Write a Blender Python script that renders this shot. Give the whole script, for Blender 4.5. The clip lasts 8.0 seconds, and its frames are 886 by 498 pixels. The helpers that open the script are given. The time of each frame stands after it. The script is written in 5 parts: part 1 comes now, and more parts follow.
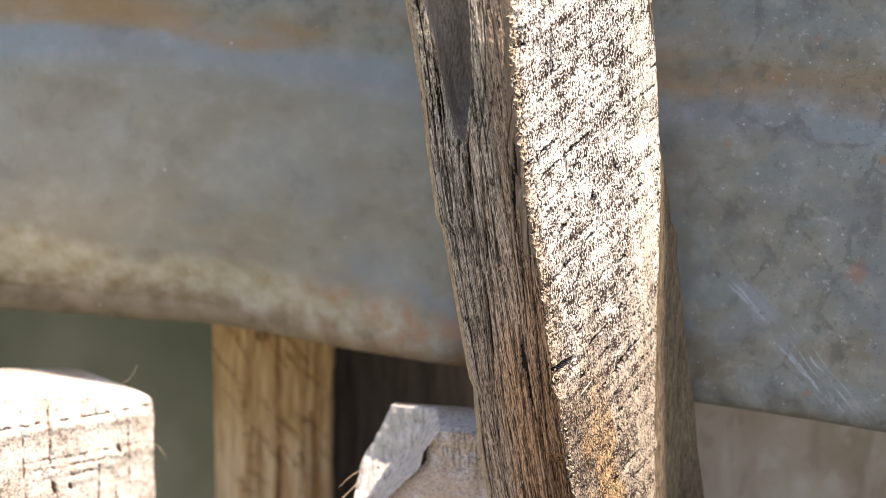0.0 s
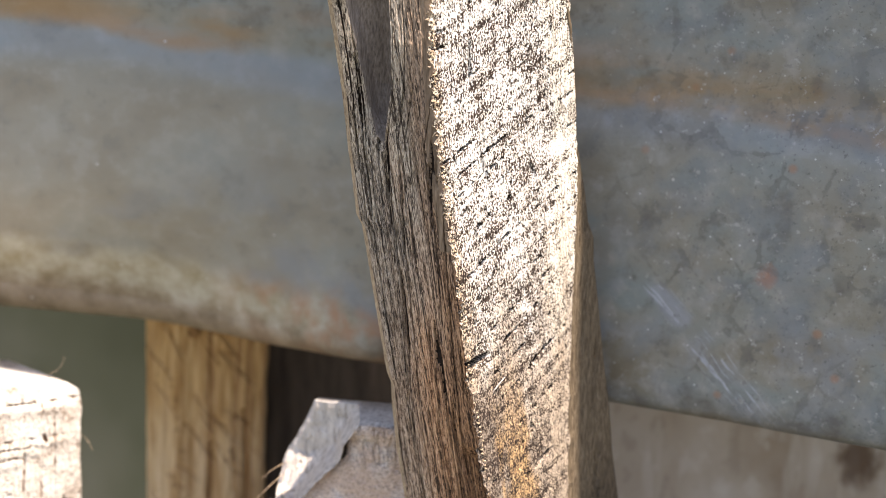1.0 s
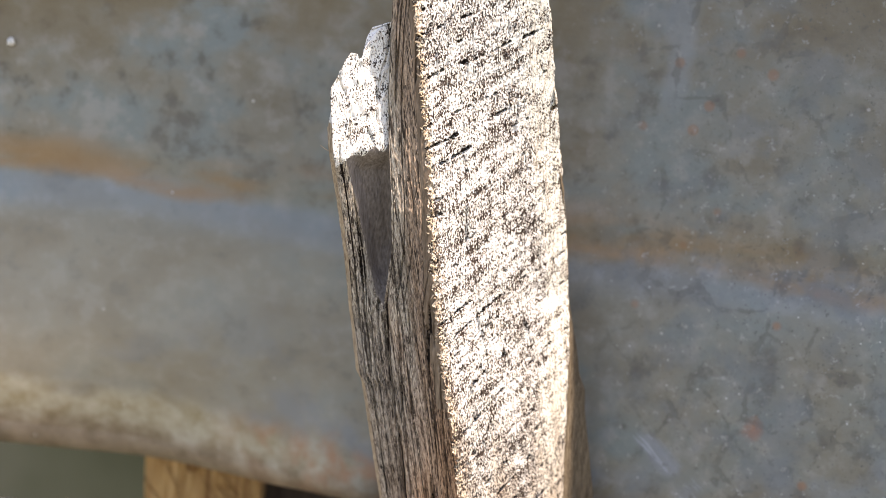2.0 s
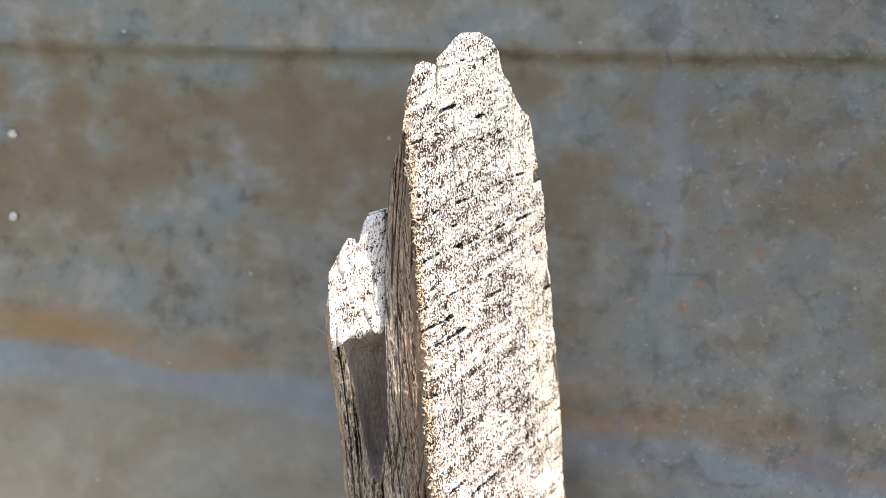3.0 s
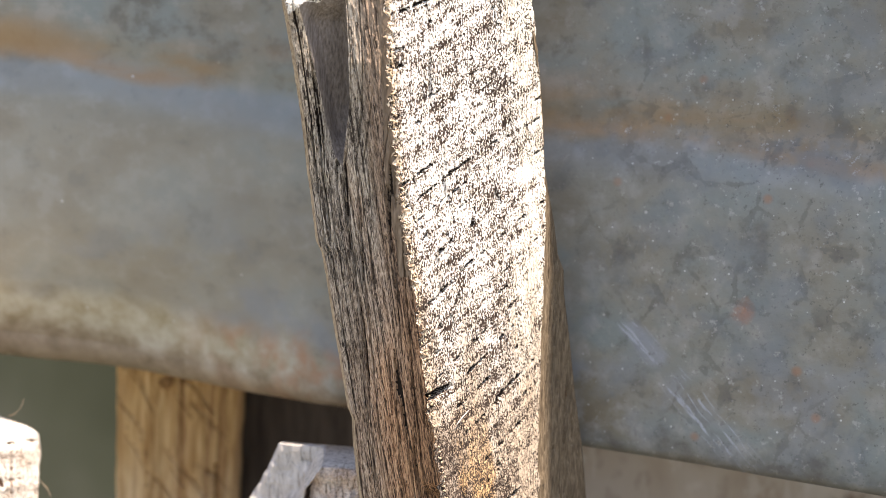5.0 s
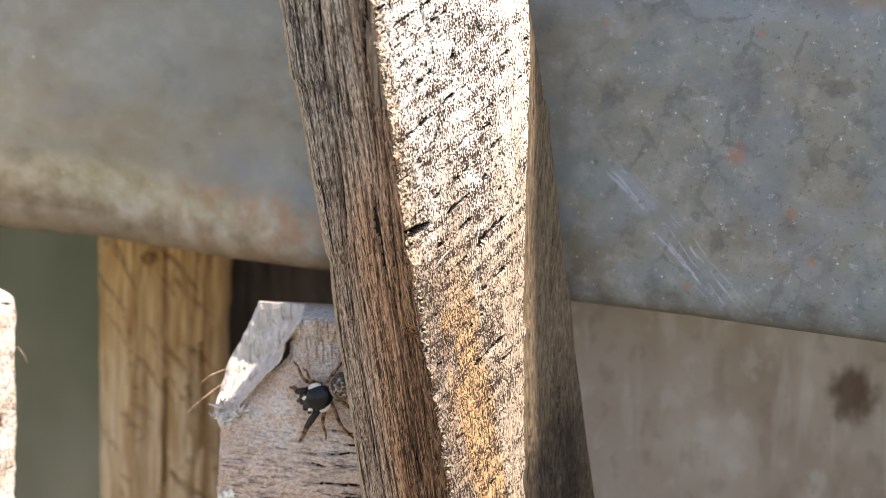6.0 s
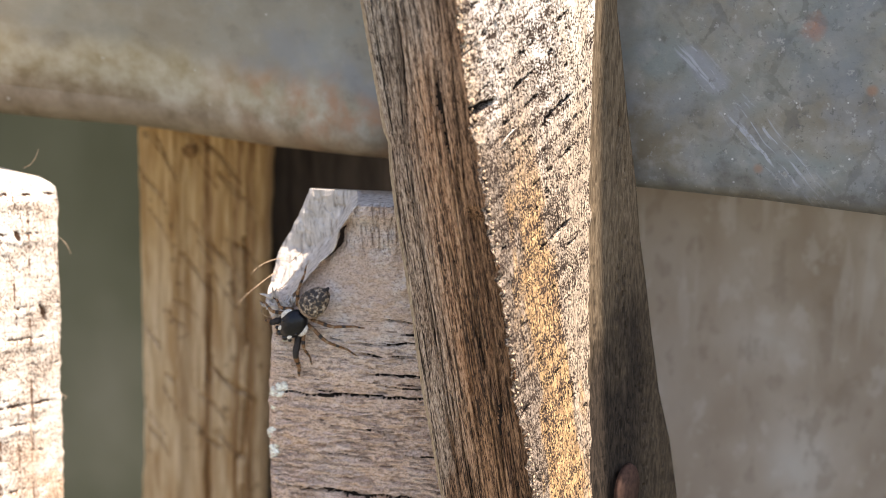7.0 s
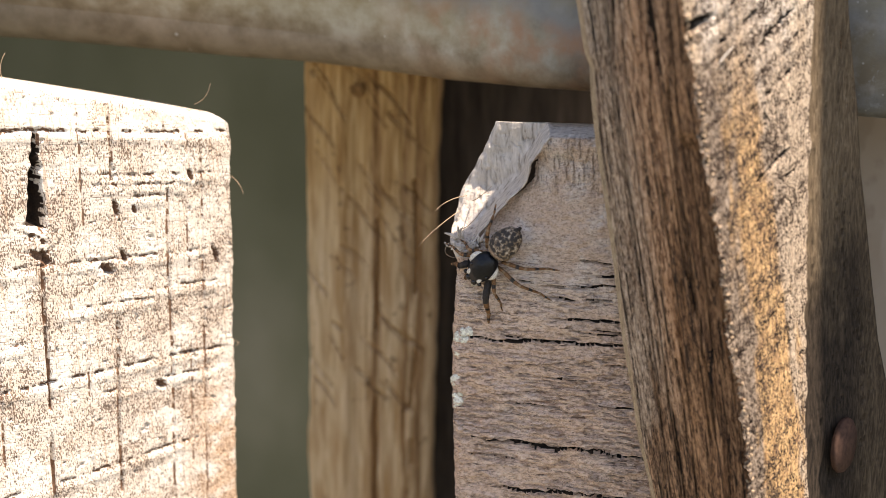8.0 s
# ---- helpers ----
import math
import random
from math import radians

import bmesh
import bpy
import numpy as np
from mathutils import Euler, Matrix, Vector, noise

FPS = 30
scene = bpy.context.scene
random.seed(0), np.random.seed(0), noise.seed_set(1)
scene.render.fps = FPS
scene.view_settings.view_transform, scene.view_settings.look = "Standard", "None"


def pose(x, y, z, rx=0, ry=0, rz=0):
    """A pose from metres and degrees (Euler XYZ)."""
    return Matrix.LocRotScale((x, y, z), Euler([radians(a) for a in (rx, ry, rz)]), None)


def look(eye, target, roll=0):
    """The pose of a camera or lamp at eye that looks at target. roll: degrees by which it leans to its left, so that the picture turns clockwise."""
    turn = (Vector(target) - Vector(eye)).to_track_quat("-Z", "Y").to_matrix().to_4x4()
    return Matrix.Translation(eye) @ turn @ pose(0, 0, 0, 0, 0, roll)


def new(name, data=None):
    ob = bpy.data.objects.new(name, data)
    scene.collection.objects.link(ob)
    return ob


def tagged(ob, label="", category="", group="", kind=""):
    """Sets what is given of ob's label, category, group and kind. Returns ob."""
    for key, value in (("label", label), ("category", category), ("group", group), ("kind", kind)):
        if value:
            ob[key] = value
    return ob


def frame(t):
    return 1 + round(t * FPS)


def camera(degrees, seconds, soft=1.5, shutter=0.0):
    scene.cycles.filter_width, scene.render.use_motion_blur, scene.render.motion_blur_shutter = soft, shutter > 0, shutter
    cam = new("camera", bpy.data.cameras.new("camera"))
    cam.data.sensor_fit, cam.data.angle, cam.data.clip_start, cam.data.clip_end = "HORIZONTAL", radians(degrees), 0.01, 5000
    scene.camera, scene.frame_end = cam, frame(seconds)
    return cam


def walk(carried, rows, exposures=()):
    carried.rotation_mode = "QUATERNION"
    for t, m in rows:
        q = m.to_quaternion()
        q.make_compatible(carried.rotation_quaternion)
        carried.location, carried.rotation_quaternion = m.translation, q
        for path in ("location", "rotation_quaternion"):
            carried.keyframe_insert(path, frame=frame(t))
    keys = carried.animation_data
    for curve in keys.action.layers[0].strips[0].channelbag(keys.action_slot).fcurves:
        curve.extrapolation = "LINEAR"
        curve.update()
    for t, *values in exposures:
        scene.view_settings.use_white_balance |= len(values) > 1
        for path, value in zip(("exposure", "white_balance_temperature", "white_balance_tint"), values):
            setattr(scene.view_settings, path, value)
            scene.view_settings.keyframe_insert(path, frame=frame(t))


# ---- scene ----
# All plan numbers are in millimetres; MM turns them into metres.
MM = 0.001

# ---- camera and its way ----
cam = camera(37.3, 8.0, soft=0.4)
cam.data.dof.use_dof = True
cam.data.dof.focus_distance, cam.data.dof.aperture_fstop = 121.0 * MM, 29.0
PATH = [
    (0, (-6.62, -113.81, 41.18), (-10.50, -17.06, 16.21), -1.34),
    (0.5, (-4.49, -115.49, 40.83), (-7.08, -18.60, 16.21), -0.90),
    (1, (-2.15, -117.10, 40.25), (-3.37, -20.00, 16.36), 0.24),
    (1.5, (-2.09, -118.82, 43.64), (-2.61, -21.10, 22.41), 0.75),
    (2, (-2.86, -120.43, 47.82), (-3.39, -21.94, 30.53), 0.77),
    (2.2, (-2.71, -121.30, 49.64), (-3.34, -22.50, 34.17), 0.84),
    (3.3, (-3.66, -121.62, 54.26), (-3.27, -21.86, 47.30), 0.69),
    (3.5, (-3.28, -121.50, 53.20), (-2.92, -21.74, 46.39), 0.61),
    (4, (-2.82, -120.37, 49.77), (-2.79, -20.64, 42.49), 0.34),
    (4.5, (1.30, -117.89, 41.68), (-0.99, -18.82, 28.30), 0.30),
    (5, (3.22, -114.70, 32.48), (0.46, -16.06, 16.31), 0.27),
    (5.2, (4.58, -113.68, 27.96), (1.72, -15.08, 11.54), 0.12),
    (6.3, (5.96, -111.45, 20.20), (2.34, -13.81, -1.09), -0.24),
    (6.5, (4.86, -110.73, 19.57), (1.47, -13.44, -3.29), -0.29),
    (7, (1.73, -107.96, 16.52), (-3.15, -11.34, -8.82), -0.59),
    (7.5, (-3.18, -104.10, 14.49), (-13.37, -8.26, -12.16), -1.51),
    (8, (-5.40, -101.26, 11.90), (-19.58, -6.20, -15.71), -2.09),
]


def mm(v):
    return tuple(c * MM for c in v)


walk(cam, [(t, look(mm(eye), mm(target), roll)) for t, eye, target, roll in PATH],
     exposures=[(0.0, 1.49, 7330, 20), (6.5, 1.66, 7380, 20), (7.1, 1.60, 7450, 20), (8.0, 1.30, 7800, 20)])

# ---- daylight ----
SUN = Vector((0.38, -0.076, 0.92)).normalized()
world = bpy.data.worlds.new("sky")
scene.world = world
world.use_nodes = True
wn = world.node_tree.nodes
sky = wn.new("ShaderNodeTexSky")
sky.sky_type, sky.sun_disc = "NISHITA", False
sky.sun_elevation = math.asin(SUN.z)
sky.sun_rotation = math.atan2(SUN.x, SUN.y)
wn["Background"].inputs["Strength"].default_value = 0.125
world.node_tree.links.new(sky.outputs["Color"], wn["Background"].inputs["Color"])
sun = new("sun", bpy.data.lights.new("sun", "SUN"))
sun.data.energy, sun.data.angle, sun.data.color = 4.35, radians(0.53), (1.0, 0.955, 0.88)
sun.matrix_world = look(SUN * 2, (0, 0, 0))


# ---- noise on grids ----
LATTICE = np.random.default_rng(7).random((256, 256))


def vnoise(u, v, seed=0):
    """Smooth value noise, 0 to 1."""
    u, v = np.asarray(u, float) + seed * 17.31, np.asarray(v, float) + seed * 41.77
    i, j = np.floor(u).astype(int), np.floor(v).astype(int)
    a, b = u - i, v - j
    a, b = a * a * (3 - 2 * a), b * b * (3 - 2 * b)
    g = lambda p, q: LATTICE[p & 255, q & 255]
    return (g(i, j) * (1 - a) + g(i + 1, j) * a) * (1 - b) + (g(i, j + 1) * (1 - a) + g(i + 1, j + 1) * a) * b


def fbm(u, v, octaves=4, seed=0, gain=0.5):
    total, amp, norm = 0.0, 1.0, 0.0
    for k in range(octaves):
        total = total + amp * vnoise(u * 2**k, v * 2**k, seed + k * 3)
        norm += amp
        amp *= gain
    return total / norm


def crease(u, v, seed=0, octaves=3):
    """Thin dark valleys: 1 on the valley line, falling off fast."""
    return 1 - np.abs(2 * fbm(u, v, octaves, seed) - 1)


def smooth(a, b, x):
    t = np.clip((x - a) / (b - a), 0, 1)
    return t * t * (3 - 2 * t)


def curve_at(z, table):
    zs, vs = zip(*sorted(table))
    return np.interp(z, zs, vs)


# ---- meshes ----
def mesh_from(name, verts, quads, slots=None, shade=True):
    """A mesh from arrays; verts in millimetres."""
    me = bpy.data.meshes.new(name)
    verts, quads = np.asarray(verts, float) * MM, np.asarray(quads, int)
    me.vertices.add(len(verts))
    me.vertices.foreach_set("co", verts.ravel())
    me.loops.add(quads.size)
    me.loops.foreach_set("vertex_index", quads.ravel())
    me.polygons.add(len(quads))
    me.polygons.foreach_set("loop_start", np.arange(0, quads.size, 4))
    if slots is not None:
        me.polygons.foreach_set("material_index", np.asarray(slots, int).ravel())
    me.polygons.foreach_set("use_smooth", np.full(len(quads), shade))
    me.update(calc_edges=True)
    me.validate()
    return me


def grid_quads(rows, cols, ring=False, start=0):
    n = cols if ring else cols - 1
    i, j = np.meshgrid(np.arange(rows - 1), np.arange(n), indexing="ij")
    k = (j + 1) % cols
    q = np.stack([i * cols + j, i * cols + k, (i + 1) * cols + k, (i + 1) * cols + j], -1)
    return q.reshape(-1, 4) + start


def shell(name, front, back):
    """A thin sheet: the front grid, the same grid shifted back, and its rim."""
    r, c, _ = front.shape
    n = r * c
    flat = front.reshape(-1, 3)
    rim = np.concatenate([np.arange(c), np.arange(1, r) * c + c - 1, (r - 1) * c + np.arange(c - 2, -1, -1), np.arange(r - 2, 0, -1) * c])
    verts = np.concatenate([flat, flat + np.asarray(back), flat[rim], flat[rim] + np.asarray(back)])
    a, k = len(rim), np.arange(len(rim))
    nxt = np.roll(k, -1)
    quads = np.concatenate([grid_quads(r, c), grid_quads(r, c)[:, ::-1] + n, np.stack([nxt, k, k + a, nxt + a], -1) + 2 * n])
    return mesh_from(name, verts, quads)


def slab(name, front, back, far_y=None):
    """A board from its worked front grid (rows upwards, columns to the right) and a back shift, or a flat back far_y(x)."""
    r, c, _ = front.shape
    rim = np.concatenate([np.arange(c), np.arange(1, r) * c + c - 1, (r - 1) * c + np.arange(c - 2, -1, -1), np.arange(r - 2, 0, -1) * c])
    flat = front.reshape(-1, 3)
    far = flat[rim] + np.asarray(back)
    if far_y is not None:
        far[:, 1] = far_y(far[:, 0])
    mid = (flat[rim] + far) * 0.5
    n, a = len(flat), len(rim)
    verts = np.concatenate([flat, mid, far, far.mean(0, keepdims=True)])
    k = np.arange(a)
    nxt = (k + 1) % a
    side = np.stack([rim[nxt], rim[k], n + k, n + nxt], -1)
    side2 = np.stack([n + nxt, n + k, n + a + k, n + a + nxt], -1)
    quads = np.concatenate([grid_quads(r, c), side, side2])
    me = mesh_from(name, verts, quads)
    bm = bmesh.new()
    bm.from_mesh(me)
    bm.verts.ensure_lookup_table()
    bm.faces.new([bm.verts[n + a + i] for i in range(a)][::-1])
    bm.to_mesh(me)
    bm.free()
    return me


def thing(name, label, category, group="", kind="", at=(0, 0, 0)):
    ob = new(name)
    ob.location = mm(at)
    return tagged(ob, label, category, group, kind)


def part(name, me, material, parent, label=""):
    """One mesh object under a thing or a part."""
    if isinstance(me, bmesh.types.BMesh):
        bm, me = me, bpy.data.meshes.new(name)
        bm.to_mesh(me)
        bm.free()
        for p in me.polygons:
            p.use_smooth = True
    ob = new(name, me)
    for m in material if isinstance(material, (list, tuple)) else [material]:
        me.materials.append(m)
    ob.parent = parent
    return tagged(ob, label)


# ---- materials ----
class Shade:
    """A node material; sizes are in millimetres."""

    def __init__(self, name, rough=0.85, metal=0.0):
        self.m = bpy.data.materials.new(name)
        self.m.use_nodes = True
        self.n, self.l = self.m.node_tree.nodes, self.m.node_tree.links
        self.b = self.n["Principled BSDF"]
        self.b.inputs["Roughness"].default_value = rough
        self.b.inputs["Metallic"].default_value = metal
        self.b.inputs["Specular IOR Level"].default_value = 0.5 if rough < 0.8 else 0.2
        self.co = self.n.new("ShaderNodeTexCoord").outputs["Object"]
        self.raw = self.co
        self.h = None

    def slant(self, lean):
        """Slants the grain: it runs sideways by lean for each step down."""
        x, y, z = self.height("X"), self.height("Y"), self.height("Z")
        t = self.n.new("ShaderNodeCombineXYZ")
        for k, v in enumerate((self.calc("ADD", x, self.calc("MULTIPLY", z, lean)), y, z)):
            self.l.new(v, t.inputs[k])
        self.co = t.outputs[0]
        return self

    def noise(self, sx, sy=None, sz=None, detail=4, rough=0.55, shift=0.0, turn=(0, 0, 0)):
        mp = self.n.new("ShaderNodeMapping")
        mp.inputs["Scale"].default_value = [1 / (s * MM) for s in (sx, sy or sx, sz or sx)]
        mp.inputs["Location"].default_value = (shift, shift * 1.7, shift * 0.6)
        mp.inputs["Rotation"].default_value = [radians(a) for a in turn]
        self.l.new(self.co, mp.inputs["Vector"])
        t = self.n.new("ShaderNodeTexNoise")
        t.inputs["Scale"].default_value, t.inputs["Detail"].default_value, t.inputs["Roughness"].default_value = 1.0, detail, rough
        self.l.new(mp.outputs["Vector"], t.inputs["Vector"])
        return t.outputs["Fac"]

    def spots(self, size, shift=0.0, stretch=1.0):
        mp = self.n.new("ShaderNodeMapping")
        mp.inputs["Scale"].default_value = [1 / (s * MM) for s in (size, size, size * stretch)]
        mp.inputs["Location"].default_value = (shift, shift, shift)
        self.l.new(self.co, mp.inputs["Vector"])
        t = self.n.new("ShaderNodeTexVoronoi")
        t.inputs["Scale"].default_value = 1.0
        self.l.new(mp.outputs["Vector"], t.inputs["Vector"])
        return t.outputs["Distance"]

    def cells(self, size, shift=0.0):
        mp = self.n.new("ShaderNodeMapping")
        mp.inputs["Scale"].default_value = [1 / (size * MM)] * 3
        mp.inputs["Location"].default_value = (shift, shift, shift)
        self.l.new(self.co, mp.inputs["Vector"])
        t = self.n.new("ShaderNodeTexVoronoi")
        t.feature = "DISTANCE_TO_EDGE"
        t.inputs["Scale"].default_value = 1.0
        self.l.new(mp.outputs["Vector"], t.inputs["Vector"])
        return t.outputs["Distance"]

    def noise_on(self, a, b, sa, sb, detail=3):
        """Noise over two values, stretched by the sizes."""
        t = self.n.new("ShaderNodeCombineXYZ")
        self.l.new(self.calc("MULTIPLY", a, 1 / (sa * MM)), t.inputs[0])
        self.l.new(self.calc("MULTIPLY", b, 1 / (sb * MM)), t.inputs[1])
        x = self.n.new("ShaderNodeTexNoise")
        x.inputs["Scale"].default_value, x.inputs["Detail"].default_value = 1.0, detail
        self.l.new(t.outputs[0], x.inputs["Vector"])
        return x.outputs["Fac"]

    def height(self, axis="Z"):
        """One coordinate of the thing, never slanted."""
        s = self.n.new("ShaderNodeSeparateXYZ")
        self.l.new(self.raw, s.inputs["Vector"])
        return s.outputs[axis]

    def calc(self, op, a, b):
        t = self.n.new("ShaderNodeMath")
        t.operation = op
        for k, v in enumerate((a, b)):
            if isinstance(v, (int, float)):
                t.inputs[k].default_value = v
            else:
                self.l.new(v, t.inputs[k])
        return t.outputs[0]

    def band(self, value, lo, hi):
        t = self.n.new("ShaderNodeMapRange")
        t.interpolation_type = "SMOOTHSTEP"
        t.inputs["From Min"].default_value, t.inputs["From Max"].default_value = lo, hi
        self.l.new(value, t.inputs["Value"])
        return t.outputs["Result"]

    def ramp(self, fac, stops):
        r = self.n.new("ShaderNodeValToRGB")
        e = r.color_ramp.elements
        while len(e) < len(stops):
            e.new(0.5)
        for k, (p, c) in enumerate(stops):
            e[k].position, e[k].color = p, (*c, 1)
        self.l.new(fac, r.inputs["Fac"])
        return r.outputs["Color"]

    def mix(self, fac, a, b, mode="MIX"):
        x = self.n.new("ShaderNodeMix")
        x.data_type, x.blend_type = "RGBA", mode
        for sock, v in ((x.inputs["Factor"], fac), (x.inputs["A"], a), (x.inputs["B"], b)):
            if isinstance(v, tuple):
                sock.default_value = (*v, 1)
            elif isinstance(v, (int, float)):
                sock.default_value = v
            else:
                self.l.new(v, sock)
        return x.outputs["Result"]

    def bump(self, value, depth, strength=1.0):
        b = self.n.new("ShaderNodeBump")
        b.inputs["Distance"].default_value, b.inputs["Strength"].default_value = depth * MM, strength
        self.l.new(value, b.inputs["Height"])
        if self.h is not None:
            self.l.new(self.h, b.inputs["Normal"])
        self.h = b.outputs["Normal"]
        return self

    def done(self, colour, rough=None):
        if isinstance(colour, tuple):
            self.b.inputs["Base Color"].default_value = (*colour, 1)
        else:
            self.l.new(colour, self.b.inputs["Base Color"])
        if rough is not None:
            self.l.new(rough, self.b.inputs["Roughness"])
        if self.h is not None:
            self.l.new(self.h, self.b.inputs["Normal"])
        return self.m


def plain(name, colour, rough=0.6, size=0.3, vary=0.35, metal=0.0, depth=0.03):
    s = Shade(name, rough, metal)
    n = s.noise(size, detail=3)
    dark = tuple(c * (1 - vary) for c in colour)
    light = tuple(min(1, c * (1 + vary)) for c in colour)
    s.bump(n, depth)
    return s.done(s.ramp(n, [(0.3, dark), (0.7, light)]))


def wood(name, dark, mid, light, stain=None, fine=0.16, long=3.0, patch=6.0, shift=0.0, depth=0.06):
    """Weathered wood with its grain upright."""
    s = Shade(name, 0.9)
    size = (fine, fine, long)
    grain = s.noise(*size, detail=6, rough=0.62, shift=shift)
    broad = s.noise(*[c * 6 for c in size], detail=3, shift=shift + 3)
    a, b = 0.32, 0.70
    c = s.ramp(grain, [(a, dark), (0.52, mid), (b, light)])
    c = s.mix(s.calc("MULTIPLY", s.band(broad, 0.35, 0.7), 0.8), c, s.ramp(grain, [(a, tuple(v * 0.75 for v in dark)), (b - 0.06, mid)]))
    if stain:
        c = s.mix(s.calc("MULTIPLY", s.band(s.noise(patch, patch, patch * 3, shift=shift + 9), 0.5, 0.68), 0.75), c, s.ramp(grain, [(a, tuple(v * 0.4 for v in stain)), (b, stain)]))
    s.bump(grain, depth)
    s.bump(s.noise(fine * 0.5, fine * 0.5, long * 0.2, shift=shift + 5), depth * 0.4)
    return s.done(c)


def face_edges(s):
    """Distances from the sawn face's two long edges, which converge upwards."""
    x, z = s.height("X"), s.height()
    low, high = s.calc("MINIMUM", z, 0.02), s.calc("MAXIMUM", s.calc("SUBTRACT", z, 0.02), 0.0)
    west = s.calc("ADD", s.calc("ADD", x, 0.0014), s.calc("ADD", s.calc("MULTIPLY", low, 0.15), s.calc("MULTIPLY", high, 0.08)))
    east = s.calc("SUBTRACT", s.calc("SUBTRACT", 0.0095, s.calc("MULTIPLY", high, 0.105)), x)
    return west, east


def sawn(name):
    """Bleached sawn face, speckled with short torn fibres; ochre and darker brown lower down."""
    s = Shade(name, 0.85)
    west, east = face_edges(s)
    fibre = s.noise(0.125, 0.125, 0.21, detail=2, rough=0.55)
    dots = s.noise(0.20, 0.20, 0.40, detail=3, rough=0.6, shift=2)
    tick = s.noise(0.16, 0.16, 0.9, detail=2, shift=7)
    patch = s.noise(1.3, 1.3, 1.8, detail=4, rough=0.6, shift=12)
    wide = s.noise(2.2, 2.2, 12.0, shift=4)
    edge = s.band(s.calc("ADD", east, s.calc("MULTIPLY", s.calc("SUBTRACT", wide, 0.5), 0.004)), 0.0032, 0.0022)
    rim = s.calc("MULTIPLY", s.band(s.calc("ADD", west, s.calc("MULTIPLY", s.calc("SUBTRACT", dots, 0.5), 0.003)), 0.0015, 0.0005), s.band(west, -0.0026, -0.0018))
    torn = s.band(west, -0.0028, -0.0020)
    # how thick the dark specks lie
    u = s.calc("MULTIPLY", s.height("X"), 1.41)
    p, q = s.calc("ADD", u, s.calc("MULTIPLY", s.height(), 0.5)), s.calc("SUBTRACT", s.height(), s.calc("MULTIPLY", u, 0.46))
    rows = s.calc("MULTIPLY", s.calc("SUBTRACT", s.noise_on(p, q, 6.0, 1.0), 0.5), 0.42)
    thick = s.calc("SUBTRACT", s.calc("ADD", rows, s.calc("MULTIPLY", s.calc("SUBTRACT", patch, 0.5), 0.34)), s.calc("MULTIPLY", edge, 0.05))
    thick = s.calc("SUBTRACT", thick, s.calc("MULTIPLY", s.calc("MAXIMUM", s.calc("SUBTRACT", 1.0, torn), s.band(s.height(), 0.052, 0.060)), 0.06))
    c = s.ramp(dots, [(0.36, (0.60, 0.52, 0.42)), (0.48, (0.82, 0.775, 0.70))])
    c = s.mix(s.calc("MULTIPLY", edge, 0.6), c, s.ramp(s.noise(0.22, 0.22, 6.0, detail=4, shift=33), [(0.38, (0.34, 0.25, 0.16)), (0.45, (0.76, 0.69, 0.54)), (0.6, (0.82, 0.78, 0.66))]))
    c = s.mix(s.calc("MULTIPLY", rim, 0.75), c, s.ramp(dots, [(0.40, (0.22, 0.11, 0.05)), (0.50, (0.76, 0.60, 0.40))]))
    z = s.calc("ADD", s.height(), s.calc("MULTIPLY", s.calc("SUBTRACT", wide, 0.5), 0.03))
    old = s.ramp(s.noise(0.14, 0.14, 0.8, detail=3, shift=23), [(0.36, (0.05, 0.034, 0.023)), (0.42, (0.26, 0.19, 0.13)), (0.56, (0.45, 0.355, 0.255))])
    c = s.mix(s.calc("MULTIPLY", s.band(z, 0.016, -0.008), 0.9), c, old)
    # grey skin beside the edge, ochre streak down the middle
    c = s.mix(s.calc("MULTIPLY", s.band(s.height(), 0.0, -0.006), s.calc("MULTIPLY", s.band(west, 0.0032, 0.0022), 0.8)), c, s.ramp(dots, [(0.36, (0.08, 0.058, 0.042)), (0.46, (0.22, 0.175, 0.135)), (0.62, (0.31, 0.25, 0.195))]))
    streak = s.calc("ABSOLUTE", s.calc("ADD", s.calc("SUBTRACT", west, 0.0036), s.calc("MULTIPLY", s.calc("SUBTRACT", s.noise(1.5, 1.5, 7.0, shift=44), 0.5), 0.006)), 0)
    low = s.calc("MULTIPLY", s.band(s.height(), 0.002, -0.012), s.band(streak, 0.0022, 0.0010))
    c = s.mix(s.calc("MULTIPLY", low, 0.75), c, s.ramp(s.noise(0.2, 0.2, 1.6, detail=4, shift=53), [(0.36, (0.11, 0.045, 0.016)), (0.44, (0.36, 0.20, 0.075)), (0.58, (0.58, 0.37, 0.16))]))
    thick = s.calc("ADD", thick, s.calc("MULTIPLY", s.band(s.height(), 0.044, 0.026), 0.018))
    c = s.mix(s.band(s.calc("SUBTRACT", fibre, thick), 0.484, 0.464), c, (0.050, 0.034, 0.025))
    c = s.mix(s.calc("MULTIPLY", s.band(s.calc("SUBTRACT", tick, s.calc("MULTIPLY", thick, 0.5)), 0.385, 0.365), torn), c, (0.025, 0.017, 0.013))
    s.bump(fibre, 0.04)
    s.bump(s.noise(0.16, 0.16, 0.9, detail=3, shift=63), 0.06)
    return s.done(c)


SAWN = sawn("sawn_wood")


